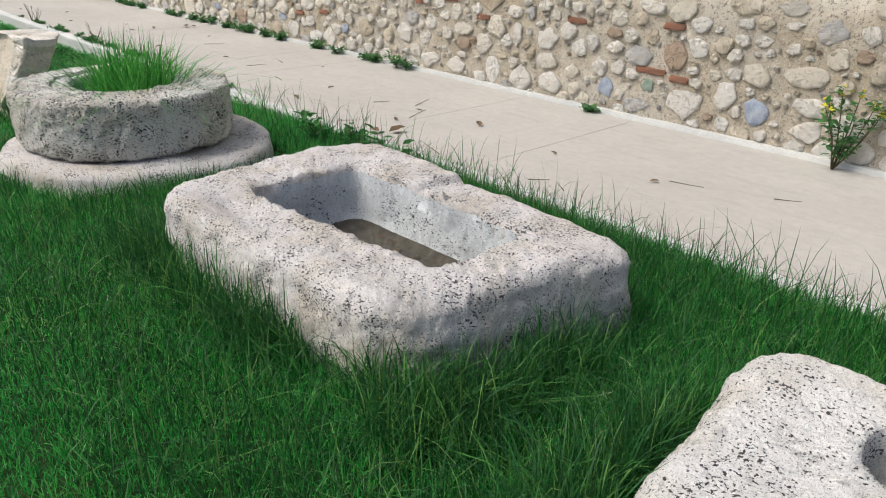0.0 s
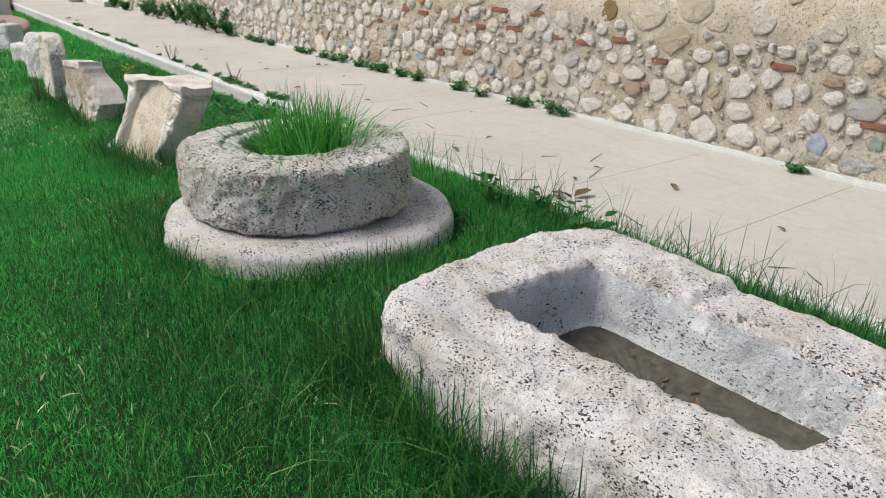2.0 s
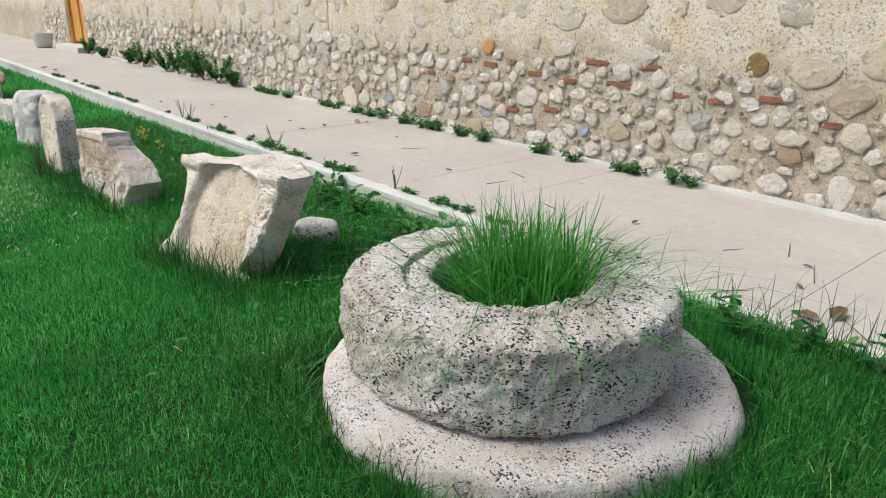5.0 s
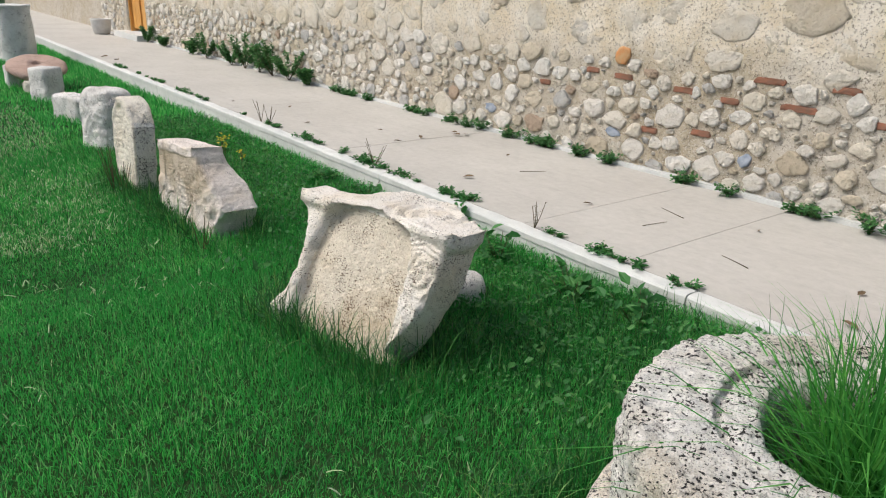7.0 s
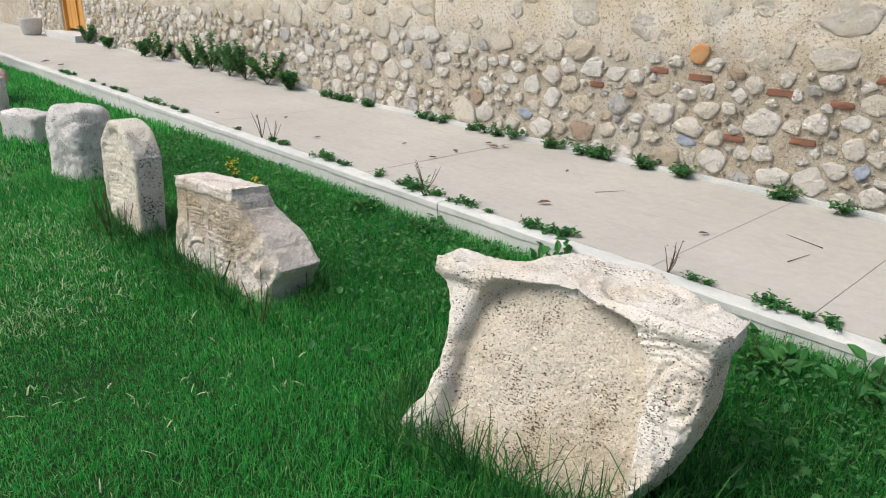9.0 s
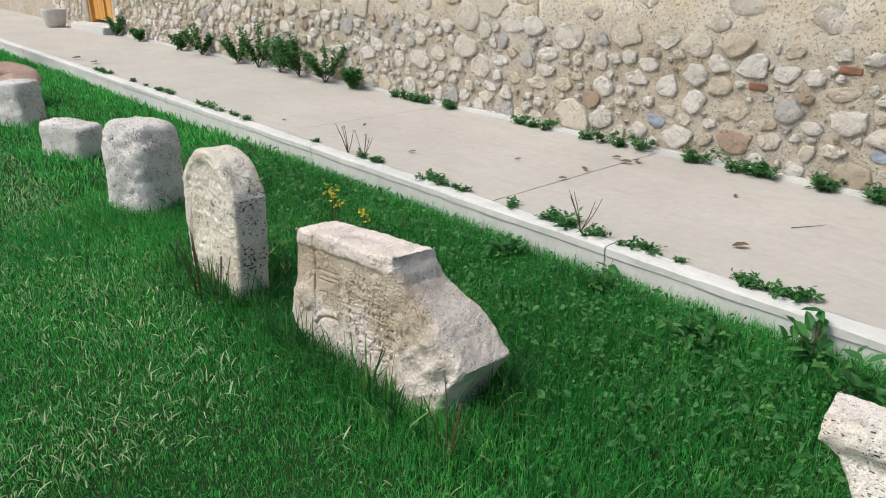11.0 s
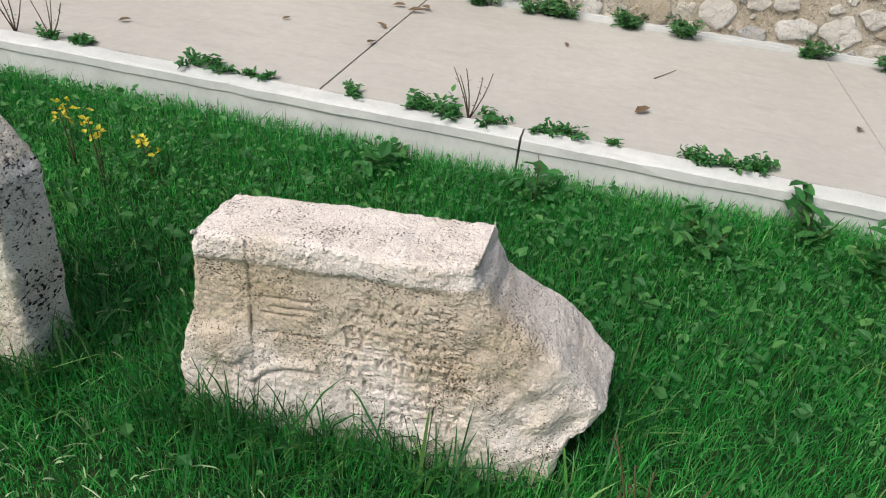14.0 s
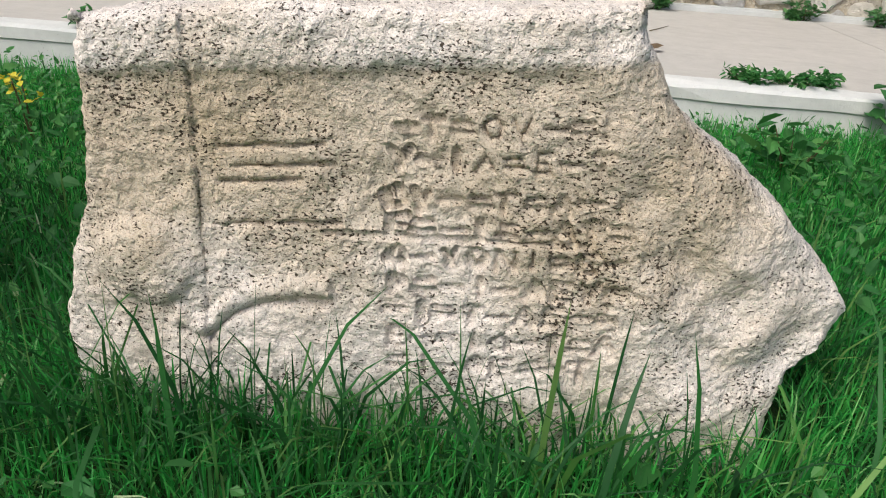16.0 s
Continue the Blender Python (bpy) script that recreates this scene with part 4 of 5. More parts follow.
def make_capital():
    left = curve_at([(-0.2, 0.05), (0.0, 0.02), (0.068, 0.024), (0.1, 0.05), (0.18, 0.085), (0.3, 0.105), (0.42, 0.105), (0.526, 0.085), (0.6, 0.03), (0.63, -0.015), (0.72, -0.015)])
    right = curve_at([(-0.2, 0.80), (0.1, 0.87), (0.25, 0.965), (0.4, 1.03), (0.53, 1.045), (0.63, 1.03), (0.665, 1.058), (0.75, 1.058)])
    panel_l = curve_at([(0.0, 0.18), (0.3, 0.17), (0.42, 0.163), (0.58, 0.193), (0.666, 0.261), (0.705, 0.45)])
    panel_r = curve_at([(0.0, 0.9), (0.27, 0.885), (0.37, 0.872), (0.49, 0.865), (0.567, 0.83), (0.672, 0.738), (0.705, 0.55)])

    def step(d, soft):
        return 1 / (1 + math.exp(-max(-40, min(40, d / soft))))

    def top(u):
        return 0.69 + 0.012 * math.exp(-((u - 0.42) / 0.16) ** 2) + 0.03 * u

    def front(x, z):
        # sunk panel with a curved head between a plain border and a carved corner roll
        l, r = panel_l(z), panel_r(z)
        inside = step(x - l, 0.009) * step(r - x, 0.005) * step(0.695 - z, 0.01)
        across = min(1, max(0, (x - l) / max(0.05, r - l)))
        y = inside * (0.045 + 0.05 * across ** 5 + 0.03 * (1 - across) ** 6)
        roll = max(0, 1 - ((x - 0.955) / 0.135) ** 2) * step(x - r, 0.004)
        y -= 0.055 * math.sqrt(roll)
        if x > 0.74 and inside < 0.5:
            upper, lower = math.hypot(x - 0.965, (z - 0.515) * 0.9), math.hypot(x - 0.95, (z - 0.33) * 0.9)
            if upper < 0.1 and z < 0.6:
                y += 0.0045 * math.sin(upper * 150 + 1.3 * math.atan2(z - 0.515, x - 0.965))
            elif lower < 0.13:
                y += 0.007 * math.sin(math.hypot(x - 0.84, (z - 0.26) * 0.9) * 95)
            if 0.59 < z < 0.655:
                y += 0.005 * math.sin((z + 0.25 * abs(x - 0.93)) * 260)
        # projecting lip: over the left border, and heavier at the right corner
        y -= 0.035 * step(z - 0.628, 0.007) * step(0.3 - x, 0.03)
        y -= 0.035 * step(z - 0.662 - 0.05 * max(0.0, 0.9 - x), 0.008) * step(x - 0.76, 0.03)
        # curled foot of the left border
        y -= 0.03 * max(0, 1 - math.hypot(x - 0.07, (z - 0.08) * 0.8) / 0.07)
        return y

    def back(x, z):
        return 0.13 + 0.2 * step(x - 0.29, 0.02) - 0.17 * min(1, max(0, (x - 0.70) / 0.33)) - 0.08 * (1 - min(1, max(0, z / 0.6)))

    verts, faces = slab(left, right, top, front, back, 210, 150, -0.12, 0.025, 28)
    v = rough_up(verts, faces, [(4, 0.010), (13, 0.007), (38, 0.0035), (85, 0.0028)], 51.0)
    for i in range(len(v)):
        x, y, z = v[i]
        if z > 0.55 and y > 0.0:
            v[i][2] += 0.46 * y * min(1, (z - 0.55) / 0.12)
        if z > 0.67 and x > 0.5:
            ring = math.hypot((x - 0.72) * 0.8, y - 0.14)
            if ring < 0.2:
                v[i][2] += 0.006 * math.sin(ring * 110)
    me = mesh("carved_capital", v, faces, M_CAPITAL)
    me.materials.append(M_FIELD)
    for p in me.polygons:
        x, y, z = p.center
        if y < 0.12 and z < 0.69 and panel_l(z) + 0.005 < x < panel_r(z) - 0.003:
            p.material_index = 1
    return thing("carved_capital", me, pose(-6.985, 1.322, -0.155, -26, 0, 8), "cream carved stone capital with sunk panel, tilted back in grass", "capital")


make_capital()
pebble("small_stone", -6.60, 2.28, -0.26, 0.16, 0.13, 0.135, M_WHITE, "small rounded grey-white stone behind the capital", "stone", 2.6, 61.0, 0.4)
pebble("carved_boulder", -11.5, 1.72, -0.34, 0.26, 0.22, 0.365, M_WHITE, "lumpy white carved stone with worn face in grass", "carved stone", 3.2, 65.0, 0.3, 90, 60, ((3, 0.16), (8, 0.08), (20, 0.04), (50, 0.02)), (-0.05, 0.03), 0.15)
pebble("low_block", -13.4, 1.80, -0.30, 0.29, 0.15, 0.19, M_WHITE, "low whitish broken stone block sunk in grass", "stone block", 5.0, 68.0, 0.35, 70, 30)
pebble("upright_block", -14.95, 1.80, -0.28, 0.175, 0.165, 0.26, M_WHITE, "short upright white stone block with cracked top", "stone block", 6.0, 71.0, 0.5, 70, 40, ((3, 0.08), (8, 0.05), (20, 0.03)), (-0.1, 0.0))
pebble("white_cube_stone", -16.55, 1.60, -0.28, 0.10, 0.10, 0.2, M_WHITE, "small white squared stone beside the red disc", "stone block", 5.0, 74.0, 0.2)
pebble("white_rest_stone", -16.6, 1.98, -0.28, 0.14, 0.12, 0.235, M_WHITE, "white squared stone propping the red disc", "stone block", 5.0, 75.0, 0.3)
pebble("round_green_stone", -15.9, 1.75, -0.3, 0.16, 0.12, 0.13, M_RUBBLE, "small mossy rounded stone in grass", "stone", 2.4, 77.0)


def make_disc():
    n = 80
    prof = [(0.33, -0.05), (0.39, -0.04), (0.415, 0.0), (0.4, 0.04), (0.35, 0.055), (0.17, 0.06), (0.075, 0.06), (0.066, 0.03), (0.033, 0.02)]
    rings = [[(r * math.cos(2 * math.pi * j / n), r * math.sin(2 * math.pi * j / n), z) for j in range(n)] for r, z in prof]
    verts, faces = loft(rings)
    v = rough_up(verts, faces, [(4, 0.02), (12, 0.01), (30, 0.005)], 81.0)
    return thing("red_stone_disc", mesh("red_stone_disc", v, faces, M_RED), pose(-16.2, 1.89, 0.1, 4, 17, 10), "tilted reddish round stone disc leaning on white blocks", "millstone")


make_disc()


def make_column():
    n = 72
    rings = []
    for i in range(40):
        t = i / 39
        r = 0.33 - 0.03 * t + 0.02 * (t > 0.97)
        rings.append([(r * math.cos(2 * math.pi * j / n), r * math.sin(2 * math.pi * j / n), -0.4 + 1.3 * t) for j in range(n)])
    for r in (0.25, 0.15):
        rings.append([(r * math.cos(2 * math.pi * j / n), r * math.sin(2 * math.pi * j / n), 0.905) for j in range(n)])
    verts, faces = loft(rings)
    v = rough_up(verts, faces, [(3, 0.015), (10, 0.008), (30, 0.004)], 85.0)
    return thing("column_shaft", mesh("column_shaft", v, faces, M_COLUMN), pose(-20.0, 2.2, -0.05), "upright grey marble column shaft standing in the lawn", "column")


make_column()
# ---- planting ----
# footprints that blades keep out of: centre, half sizes, turn in degrees
FOOT = [(-1.92, 1.79, 0.84, 0.57, 2), (-4.26, 1.82, 0.76, 0.76, 0), (0.12, 1.66, 0.66, 0.54, 0), (-8.72, 1.65, 0.5, 0.13, 2), (-9.96, 1.53, 0.29, 0.07, 0), (-6.5, 1.56, 0.47, 0.15, 8),
        (-6.57, 2.30, 0.15, 0.11, 20), (-11.5, 1.72, 0.24, 0.2, 15), (-13.4, 1.80, 0.27, 0.12, 20), (-14.95, 1.80, 0.16, 0.15, 25), (-16.55, 1.60, 0.09, 0.09, 0), (-16.6, 1.98, 0.12, 0.1, 0), (-20.0, 2.2, 0.3, 0.3, 0)]


def outside(x, y, margin=0.0):
    keep = np.ones(len(x), bool)
    for cx, cy, a, q, turn in FOOT:
        c, s = math.cos(radians(turn)), math.sin(radians(turn))
        u, w = (x - cx) * c + (y - cy) * s, -(x - cx) * s + (y - cy) * c
        keep &= (np.abs(u / (a + margin)) ** 4 + np.abs(w / (q + margin)) ** 4) > 1
    return keep


def close_to_stone(x, y, reach):
    """1 at a stone's foot, falling to 0 at reach metres from it."""
    best = np.zeros(len(x))
    for cx, cy, a, q, turn in FOOT:
        c, s = math.cos(radians(turn)), math.sin(radians(turn))
        u, w = np.abs((x - cx) * c + (y - cy) * s) - a, np.abs(-(x - cx) * s + (y - cy) * c) - q
        d = np.hypot(np.maximum(u, 0), np.maximum(w, 0))
        best = np.maximum(best, np.clip(1 - d / reach, 0, 1))
    return best


def ground_z(x, y):
    return np.array([ground_at(a, q) for a, q in zip(x, y)])


def waves(x, y, f, s):
    return np.sin(x * f + s) * np.sin(y * f * 1.3 + 2 * s) * 0.5 + 0.5 * np.sin((x + y) * f * 0.6 + 3 * s)


def blades(name, x, y, z, h, w, material, lean=0.55, curl=0.5, droop=None):
    """One mesh of tapered bent blades at the given feet."""
    n = len(x)
    az, tw = rng.uniform(0, 2 * math.pi, n), rng.uniform(0, 2 * math.pi, n)
    ln = np.abs(rng.normal(0, lean, n))
    dx, dy = np.cos(az), np.sin(az)
    sx, sy = np.cos(tw), np.sin(tw)
    v = np.zeros((n, 7, 3), np.float32)
    for k, (t, ws) in enumerate(((0.0, 0.8), (0.38, 1.0), (0.75, 0.7))):
        off = h * ln * t * (1 - curl + curl * t)
        up = h * t * np.clip(1 - 0.28 * ln * t, 0.3, 1)
        for side, sg in ((0, -1), (1, 1)):
            v[:, 2 * k + side, 0] = x + dx * off + sg * sx * w * ws / 2
            v[:, 2 * k + side, 1] = y + dy * off + sg * sy * w * ws / 2
            v[:, 2 * k + side, 2] = z + up
    v[:, 6, 0], v[:, 6, 1] = x + dx * h * ln, y + dy * h * ln
    v[:, 6, 2] = z + h * np.clip(1 - 0.38 * ln, 0.15, 1)
    me = bpy.data.meshes.new(name)
    me.vertices.add(n * 7)
    me.vertices.foreach_set("co", v.reshape(-1))
    base = (np.arange(n) * 7)[:, None]
    loops = (base + np.array([0, 1, 3, 2, 2, 3, 5, 4, 4, 5, 6])).reshape(-1)
    starts = (np.arange(n)[:, None] * 11 + np.array([0, 4, 8])).reshape(-1)
    totals = np.tile(np.array([4, 4, 3]), n)
    me.loops.add(n * 11)
    me.loops.foreach_set("vertex_index", loops.astype(np.int32))
    me.polygons.add(n * 3)
    me.polygons.foreach_set("loop_start", starts.astype(np.int32))
    me.polygons.foreach_set("loop_total", totals.astype(np.int32))
    me.update(calc_edges=True)
    me.materials.append(material)
    return me


def scatter(n, x0, x1, y0, y1):
    x, y = rng.uniform(x0, x1, n), rng.uniform(y0, y1, n)
    k = outside(x, y)
    return x[k], y[k]


def lawn(name, n, x0, x1, y0, y1, w, label):
    x, y = scatter(n, x0, x1, y0, y1)
    tall = np.maximum(close_to_stone(x, y, 0.35), 0.8 * np.clip((y - 2.55) / 0.45, 0, 1))
    h = rng.uniform(0.018, 0.055, len(x)) * (1 + 0.35 * waves(x, y, 2.2, 1.0)) + 0.085 * tall * rng.uniform(0.2, 1.0, len(x)) + 0.025 * np.clip((y - 0.7) / 0.8, 0, 1) * rng.uniform(0.3, 1, len(x))
    return thing(name, blades(name, x, y, ground_z(x, y) - 0.005, h, rng.uniform(w * 0.7, w * 1.3, len(x)), M_GRASS), None, label, "grass", kind="stuff")


lawn("grass", 185000, -5.6, 1.0, 0.0, 3.1, 0.0034, "dense green lawn grass, longer round the stones")
lawn("grass", 185000, -12.0, -5.6, 0.0, 3.1, 0.0034, "dense green lawn grass, longer round the stones")
lawn("grass", 60000, -23.5, -12.0, -0.8, 3.1, 0.009, "green lawn grass further along the path")

# long arching grass at the stones' feet and along the kerb; its dark green includes the shade there
x, y = scatter(165000, -12.5, 1.0, 0.35, 3.08)
near_stone = close_to_stone(x, y, 0.42)
k = rng.uniform(0, 1, len(x)) < np.maximum(near_stone ** 1.3 * 0.8, 0.05 + 0.25 * np.clip((y - 2.4) / 0.5, 0, 1) * (x > -6.4) + 0.36 * (x > -4.0) * np.clip((y - 0.3) / 0.5, 0, 1) + 0.16 * (x < -5.2) * (y > 1.8))
x, y = x[k], y[k]
h = rng.uniform(0.07, 0.20, len(x)) * (0.75 + 0.5 * (x > -3.2) + 0.2 * ((x > -6.0) & (x <= -3.2)))
thing("long_grass", blades("long_grass", x, y, ground_z(x, y), h, rng.uniform(0.0025, 0.005, len(x)), M_LONG_SHADED, 0.75, 0.8), None, "long arching green grass round stones and kerb", "grass", kind="stuff")

# tall arching grass that hides the feet of the trough, the millstone slab and the capital
x, y = scatter(190000, -10.4, 0.9, 0.7, 1.95)
beside = close_to_stone(x, y, 0.2)
k = (beside > 0.1) & (rng.uniform(0, 1, len(x)) < beside * np.where(x > -3.2, 0.8, 0.3)) & (waves(x, y, 5.0, 2.0) > -0.6)
x, y = x[k], y[k]
h = rng.uniform(0.12, 0.33, len(x)) * np.where(x > -3.2, 1.0, np.where((x > -7.2) & (x < -5.8), 0.95, np.where(x < -8.0, 0.8, 0.62)))
thing("tall_grass", blades("tall_grass", x, y, ground_z(x, y), h, rng.uniform(0.003, 0.006, len(x)), M_LONG_SHADED, 0.7, 0.85), None, "tall arching grass hiding the feet of the stones", "grass", kind="stuff")

x = rng.uniform(-5.2, 0.8, 420)
y = rng.uniform(2.85, 3.1, 420)
thing("kerb_wisps", blades("kerb_wisps", x, y, ground_z(x, y), rng.uniform(0.22, 0.42, 420), rng.uniform(0.003, 0.005, 420), M_LONG_SHADED, 0.55, 0.8), None, "tall wispy grass leaning over the kerb", "grass", kind="stuff")

# single broad-bladed tufts before the inscribed slab
for x0, y0, reach, n in ((-9.16, 1.40, 0.08, 13), (-8.93, 1.43, 0.05, 6), (-8.62, 1.43, 0.06, 7), (-8.44, 1.41, 0.07, 12), (-8.28, 1.44, 0.06, 9)):
    x, y = rng.normal(x0, reach, n), rng.normal(y0, 0.02, n)
    thing("slab_tuft", blades("slab_tuft", x, y, ground_z(x, y), rng.uniform(0.12, 0.34, n), rng.uniform(0.006, 0.010, n), M_LONG_SHADED, 0.75, 0.85), None, "loose tuft of broad grass before the inscribed slab", "grass tuft", "slab tufts")

# tuft growing out of the millstone's eye
n = 1700
a, r = rng.uniform(0, 2 * math.pi, n), 0.235 * np.sqrt(rng.uniform(0, 1, n))
x, y = -4.31 + r * np.cos(a) * 0.9 + 0.03, 1.81 + r * np.sin(a) * 0.9 + 0.02
thing("grass_tuft", blades("grass_tuft", x, y, np.full(n, 0.14), rng.uniform(0.34, 0.68, n), rng.uniform(0.004, 0.009, n), M_TUFT, 0.75, 0.9), None, "tuft of long grass growing inside the millstone", "grass tuft")
thing("soil_fill", from_bm("soil_fill", box(-4.51, -4.15, 1.59, 1.95, 0.118, 0.15, 0.012), M_SOIL), None, "dark soil filling the millstone centre", "soil")

# dry seed heads and pale stalks on the lawn
x, y = scatter(11000, -12.5, 0.8, -0.4, 2.2)
k = rng.uniform(0, 1, len(x)) < np.clip(0.5 * waves(x, y, 2.3, 4.0) + 0.35 * waves(x, y, 6.1, 2.0) - 0.1 + 0.5 * (x < -8.9) * (y < 1.25), 0, 1)
x, y = x[k], y[k]
thing("seed_grass", blades("seed_grass", x, y, ground_z(x, y) + 0.04, rng.uniform(0.02, 0.05, len(x)), rng.uniform(0.005, 0.009, len(x)), M_STRAW, 0.95, 0.3), None, "pale dry seed heads scattered over the lawn", "grass", kind="stuff")


# a thin, drying patch of lawn before the far stones
x, y = scatter(9000, -14.5, -8.9, -0.2, 1.35)
k = rng.uniform(0, 1, len(x)) < np.clip(0.55 + 0.45 * waves(x, y, 3.1, 1.5), 0.1, 1)
x, y = x[k], y[k]
thing("dry_grass", blades("dry_grass", x, y, ground_z(x, y) + 0.03, rng.uniform(0.02, 0.05, len(x)), rng.uniform(0.003, 0.006, len(x)), M_STRAW, 1.0, 0.3), None, "drying pale grass in a thin patch of lawn", "grass", kind="stuff")


def leaf_cloud(x, y, z, size, tilt=0.5, shape=0.55):
    """Small pointed leaves, each bent along its middle: verts and faces."""
    verts, faces = [], []
    for a, q, c, s in zip(x, y, z, size):
        az, pt = rng.uniform(0, 2 * math.pi), rng.normal(0.15, tilt)
        d = Vector((math.cos(az) * math.cos(pt), math.sin(az) * math.cos(pt), math.sin(pt)))
        side = Vector((-math.sin(az), math.cos(az), rng.normal(0, 0.35))).normalized() * s * shape * 0.5
        p = Vector((a, q, c))
        up = d.cross(side).normalized() * s * 0.1
        k = len(verts)
        verts += [p, p + d * s * 0.35 + side + up, p + d * s * 0.4, p + d * s * 0.35 - side + up, p + d * s * 0.75 + side * 0.6 + up, p + d * s * 0.75 - side * 0.6 + up, p + d * s]
        faces += [(k, k + 1, k + 2), (k, k + 2, k + 3), (k + 1, k + 4, k + 2), (k + 2, k + 5, k + 3), (k + 4, k + 6, k + 2), (k + 2, k + 6, k + 5)]
    return verts, faces


# clover and small broad leaves between the stones and the kerb
n = 20000
x, y = rng.uniform(-12.5, -5.2, n), rng.uniform(1.2, 3.0, n)
k = outside(x, y, 0.02) & (rng.uniform(0, 1, n) < np.clip((y - 1.5) / 0.9, 0.08, 0.95))
x, y = x[k], y[k]
vv, ff = leaf_cloud(x, y, ground_z(x, y) + rng.uniform(0.04, 0.12, len(x)), np.where(rng.uniform(0, 1, len(x)) < 0.12, rng.uniform(0.035, 0.055, len(x)), rng.uniform(0.012, 0.03, len(x))), 0.5, 0.7)
thing("clover", mesh("clover", vv, ff, M_LEAF, False), None, "low clover and broad weeds covering damp lawn", "ground cover", kind="stuff")


def stalk(p0, p1, r, sides=5, bend=0.0):
    rings = []
    for i in range(5):
        t = i / 4
        p = [a + (q - a) * t for a, q in zip(p0, p1)]
        p[0] += bend * math.sin(t * math.pi)
        rr = r * (1 - 0.5 * t)
        level = abs(p1[2] - p0[2]) < 0.01
        ring = [(rr * math.cos(2 * math.pi * j / sides), rr * math.sin(2 * math.pi * j / sides)) for j in range(sides)]
        rings.append([(p[0], p[1] + a, p[2] + q) if level else (p[0] + a, p[1] + q, p[2]) for a, q in ring])
    return loft(rings)


def weed(name, x, y, z, spread, height, leaves, size, material, label, category="weed", group="", stems=4, shape=0.55, flowers=0):
    """A leafy plant: stems from one foot, leaves along them."""
    ob = thing(name, None, pose(x, y, z), label, category, group)
    lx, ly, lz = [], [], []
    tips = []
    for s in range(stems):
        a = rng.uniform(0, 2 * math.pi)
        d = spread * math.sqrt(rng.uniform(0.05, 1))
        tip = (d * math.cos(a), d * math.sin(a), height * rng.uniform(0.6, 1.0))
        tips.append(tip)
        piece("stem", mesh("stem", *stalk((0, 0, -0.01), tip, 0.0022 + height * 0.006, 5, 0.1 * d), M_STEM), ob)
        for i in range(max(2, leaves // stems)):
            t = rng.uniform(0.2, 1.0)
            lx.append(tip[0] * t + rng.normal(0, size * 0.25))
            ly.append(tip[1] * t + rng.normal(0, size * 0.25))
            lz.append(max(0.004, tip[2] * t + rng.normal(0, size * 0.2)))
    vv, ff = leaf_cloud(lx, ly, lz, [size * rng.uniform(0.6, 1.2) for _ in lx], 0.4, shape)
    piece("leaves", mesh("leaves", vv, ff, material, False), ob)
    for t in tips * flowers:
        bloom = leaf_cloud([0, 0, 0], [0, 0, 0], [0, 0, 0], [0.02, 0.022, 0.018], 0.5, 0.9)
        petal = piece("flower", mesh("flower", *bloom, M_YELLOW, False), ob, "yellow petals")
        petal.location = (t[0] + rng.normal(0, 0.02), t[1] + rng.normal(0, 0.02), t[2] + rng.uniform(-0.06, 0.02))
    return ob


# weeds in the joint between kerb and path
spots = random.Random(5)
KERB_WEEDS = [(-10.25, 0.14), (-10.1, 0.12), (-9.45, 0.10), (-9.1, 0.14), (-8.95, 0.15), (-8.8, 0.12), (-7.8, 0.12), (-7.7, 0.13), (-6.4, 0.1), (-6.1, 0.1)]
KERB_WEEDS += [(spots.uniform(-17.0, -5.6), spots.uniform(0.03, 0.10)) for _ in range(42)]
for x, s in KERB_WEEDS:
    weed("kerb_weed", x, KERB_Y + 0.105, 0.0, s, 0.02 + 0.13 * s, int(600 * s) + 40, 0.022 + 0.09 * s, M_LEAF, "low green weed rooted in the kerb joint", "weed", "kerb joint weeds", 6)
# large-leaved weeds at the kerb's foot
for x, y, h in ((-8.55, 2.92, 0.22), (-7.5, 2.95, 0.24), (-7.25, 2.8, 0.2), (-6.9, 2.85, 0.22), (-9.2, 2.95, 0.16), (-6.2, 2.75, 0.2), (-5.8, 2.8, 0.2), (-7.9, 2.75, 0.16), (-3.6, 2.95, 0.22), (-3.95, 2.9, 0.25), (-3.3, 2.95, 0.2)):
    weed("broadleaf_weed", x, y, ground_at(x, y), 0.15, h, 36, 0.085, M_LEAF, "broad-leaved green weed beside the kerb", "weed", "broad weeds", 6, 0.6)
# bushy weeds at the foot of the wall
for x, s in ((-21.6, 0.32), (-20.4, 0.2), (-18.6, 0.25), (-17.8, 0.4), (-16.6, 0.3), (-16.0, 0.5), (-15.4, 0.42), (-14.9, 0.52), (-14.3, 0.4), (-13.7, 0.22)):
    weed("wall_bush", x, WALL_Y - 0.16, 0.0, s * 0.8, s * 1.25, 900, 0.058, M_DARKLEAF, "dark green bushy weed against the wall foot", "bush", "wall bushes", 9)
WALL_WEEDS = [(-10.1, 0.18), (-9.75, 0.16), (-9.2, 0.17), (-8.75, 0.13), (-8.3, 0.12), (-7.95, 0.13), (-7.1, 0.16), (-6.7, 0.14), (-5.65, 0.2), (-5.5, 0.14), (-3.2, 0.07)]
WALL_WEEDS += [(spots.uniform(-13.2, -6.0), spots.uniform(0.05, 0.14)) for _ in range(22)]
for x, s in WALL_WEEDS:
    weed("wall_weed", x, WALL_Y - 0.11, 0.0, s * 1.0, s * 0.75, 110, 0.045, M_DARKLEAF, "small dark green weed at the wall foot", "weed", "wall weeds", 6)
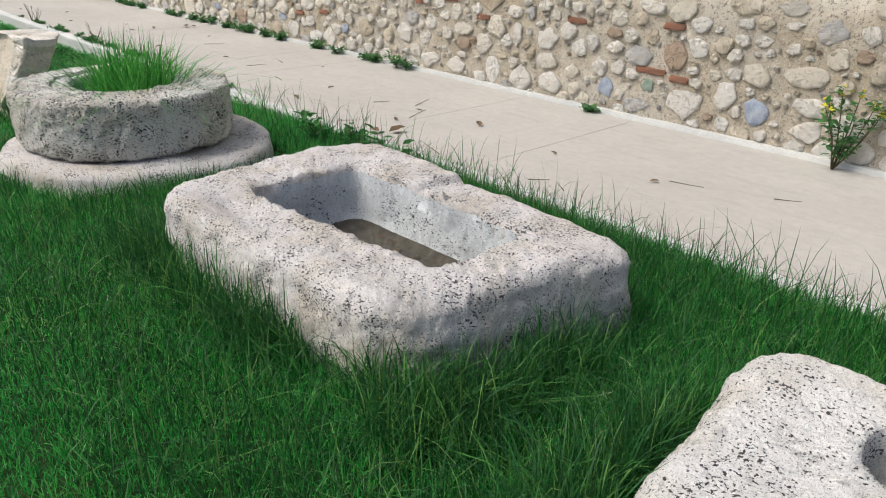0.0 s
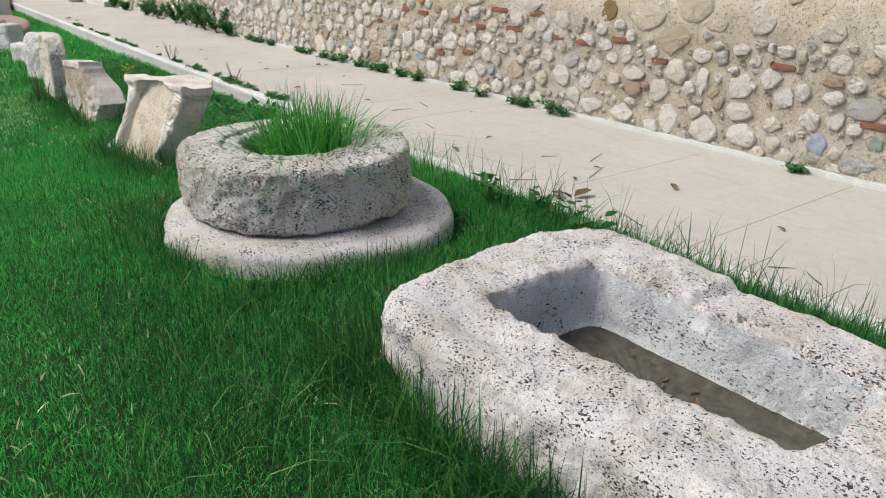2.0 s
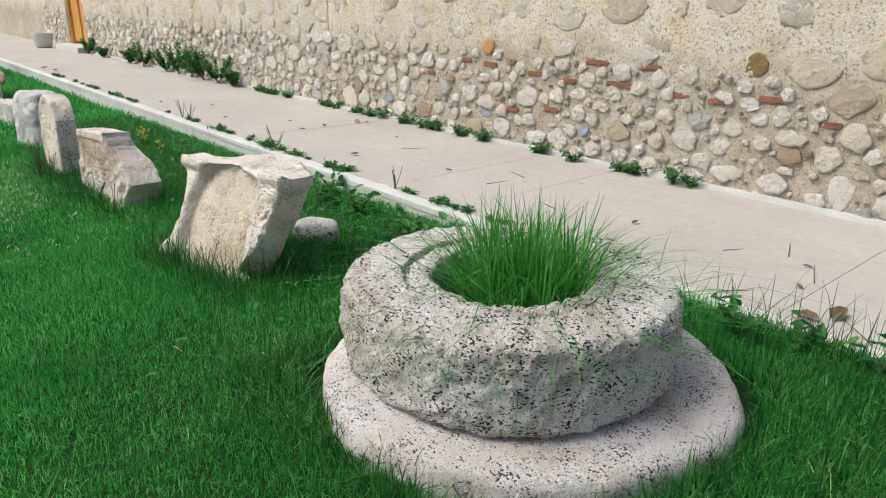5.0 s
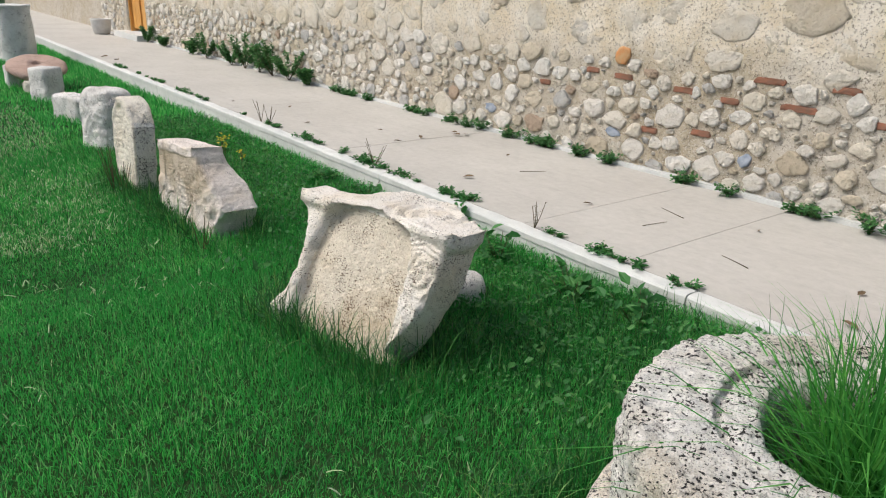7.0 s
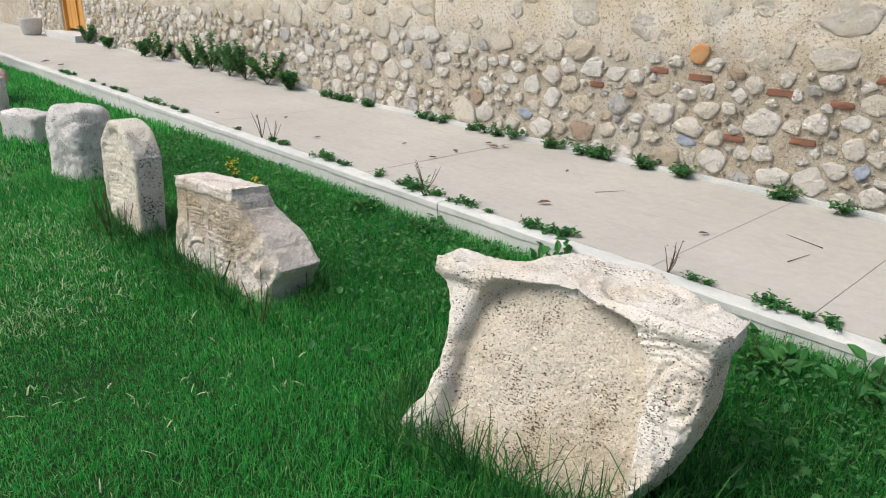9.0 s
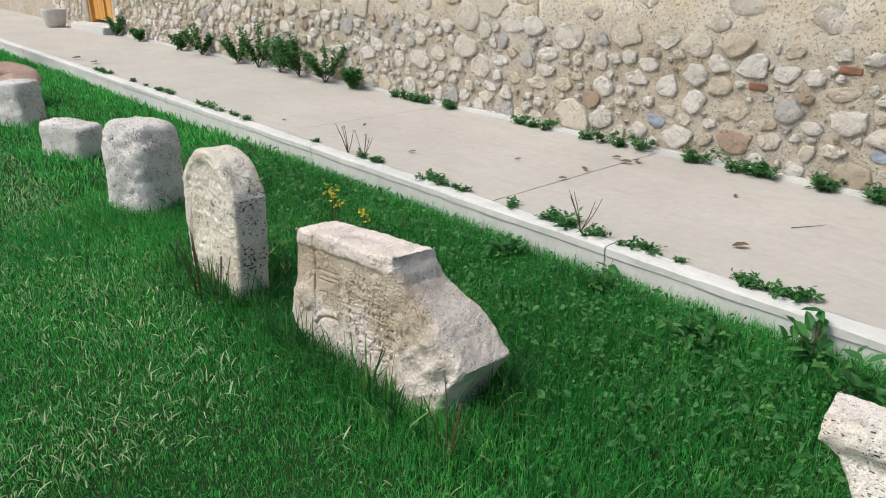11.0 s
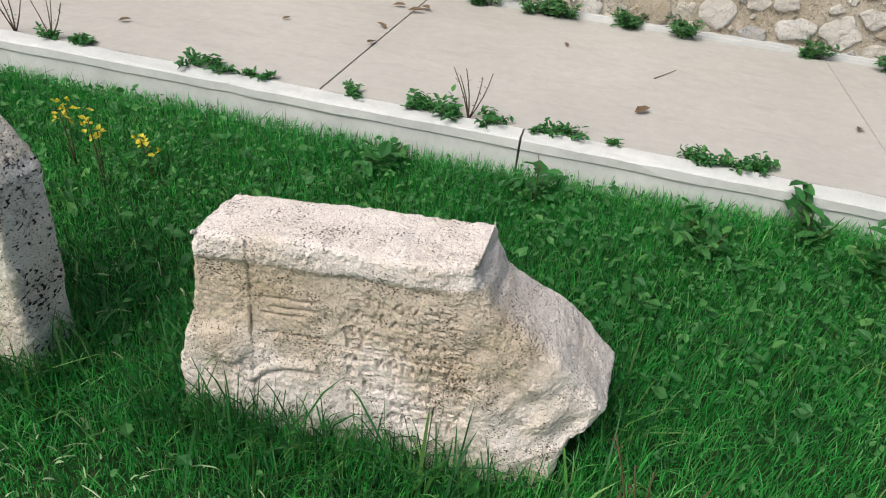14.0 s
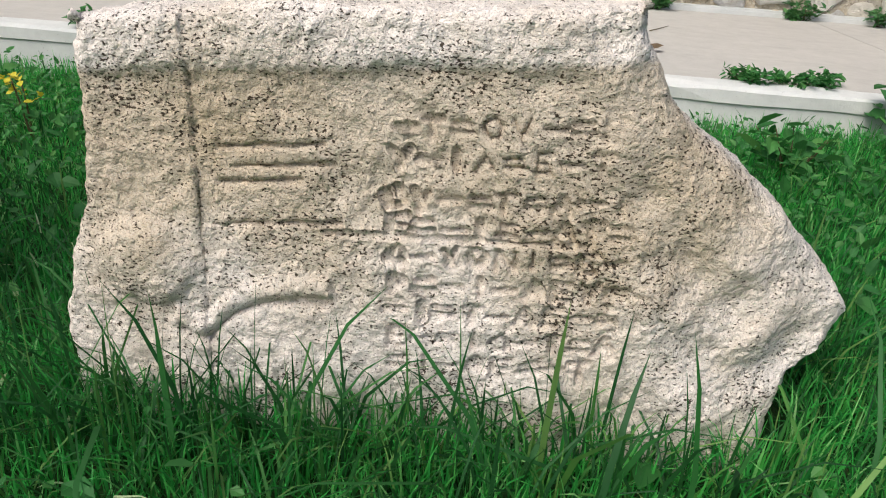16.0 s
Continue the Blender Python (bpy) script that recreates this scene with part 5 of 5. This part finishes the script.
weed("flowering_weed", -1.25, WALL_Y - 0.14, 0.0, 0.22, 0.55, 260, 0.06, M_DARKLEAF, "green weed with small yellow flowers by the wall", "weed", "", 9, 0.5, 5)
for x, y in ((-10.1, 2.35), (-10.0, 2.5), (-10.3, 2.45)):
    weed("yellow_wildflower", x, y, ground_at(x, y), 0.04, 0.3, 10, 0.03, M_LEAF, "thin wildflower with yellow blooms in the lawn", "wildflower", "yellow wildflowers", 2, 0.4, 6)
# dry branching stalks before the stele and on the kerb
for x, y, z, h in ((-9.86, 1.34, ground_at(-9.86, 1.34), 0.42), (-9.75, 1.38, ground_at(-9.75, 1.38), 0.34), (-8.1, 1.42, ground_at(-8.1, 1.42), 0.3), (-11.2, KERB_Y + 0.105, 0.0, 0.3), (-11.0, KERB_Y + 0.105, 0.0, 0.22), (-6.95, KERB_Y + 0.105, 0.0, 0.2), (-8.9, KERB_Y + 0.105, 0.0, 0.25)):
    weed("dry_stalk", x, y, z, 0.12, h, 26, 0.016, M_STEM, "thin dry brown stalk with small seed pods", "weed", "dry stalks", 5, 0.5)

# fallen leaves on the path
curl_v, curl_f = leaf_cloud([0], [0], [0.006], [0.07], 0.05, 0.5)
leaf_mesh = mesh("fallen_leaf", curl_v, curl_f, M_DRY, False)
for x, y, s in ((-8.19, 3.63, 1.4), (-7.1, 3.98, 1.1), (-4.05, 4.02, 0.9), (-3.42, 4.02, 1.5), (-3.95, 3.64, 0.9), (-9.62, 4.25, 1.3), (-9.63, 4.68, 1.6), (-9.58, 4.82, 1.6), (-9.75, 4.75, 1.3), (-9.6, 4.0, 1.2), (-3.7, 3.35, 2.2), (-3.85, 3.3, 2.0),
                (-10.9, 3.6, 1.0), (-11.9, 3.9, 1.0), (-2.6, 3.9, 0.9), (-5.2, 3.9, 1.0), (-6.1, 4.5, 0.8), (-8.6, 4.5, 0.8), (-12.6, 3.5, 1.0), (-17.8, 3.4, 2.4), (-18.4, 3.3, 2.4), (-5.0, 3.45, 1.4), (-1.9, 3.9, 0.9), (-10.2, 4.1, 0.8)):
    ob = thing("fallen_leaf", leaf_mesh, pose(x, y, 0.002, 0, 0, rng.uniform(0, 360)), "small dry brown leaf lying on the path", "leaf", "fallen leaves")
    ob.scale = (s, s, s)

for i in range(26):
    ob = thing("basin_litter", leaf_mesh, pose(spots.uniform(-2.45, -1.5), spots.uniform(1.62, 2.02), 0.075, spots.uniform(-15, 15), spots.uniform(-15, 15), spots.uniform(0, 360)), "dead leaf on the trough's earthy floor", "leaf", "trough litter")
    s = spots.uniform(0.35, 0.8)
    ob.scale = (s, s, s)

# dry stalks lying on the path
for i in range(14):
    d = spots.uniform(0.05, 0.16)
    twig = mesh("dry_twig", *stalk((-d, 0, 0.004), (d, spots.uniform(-0.05, 0.05), 0.006), 0.003, 5, 0.02), M_STEM)
    thing("dry_twig", twig, pose(spots.uniform(-9.0, -0.8), spots.uniform(3.3, 4.6), 0.002, 0, 0, spots.uniform(0, 180)), "thin dry brown grass stalk lying on the path", "twig", "dry twigs")

# pot by the door and rough ground past the column
pot_rings = [[(r * math.cos(2 * math.pi * j / 40), r * math.sin(2 * math.pi * j / 40), z) for j in range(40)] for r, z in
             ((0.17, 0.0), (0.2, 0.05), (0.235, 0.2), (0.25, 0.34), (0.255, 0.38), (0.23, 0.38), (0.215, 0.33), (0.2, 0.28), (0.1, 0.28))]
pot = thing("plant_pot", None, pose(-24.3, 4.75, 0.0), "round white plant pot beside the doorway", "plant pot")
piece("pot", mesh("pot", *loft(pot_rings), M_POT), pot)
weed("debris_plant", -24.0, 1.2, -0.3, 0.7, 0.7, 260, 0.14, M_DARKLEAF, "green shrub past the lawn's end", "shrub", "", 10)
mound = pebble("earth_mound", -25.5, 1.6, -0.35, 2.2, 1.6, 0.32, M_RUST, "low mound of reddish earth and broken tile", "mound", 2.2, 91.0, 0.2)
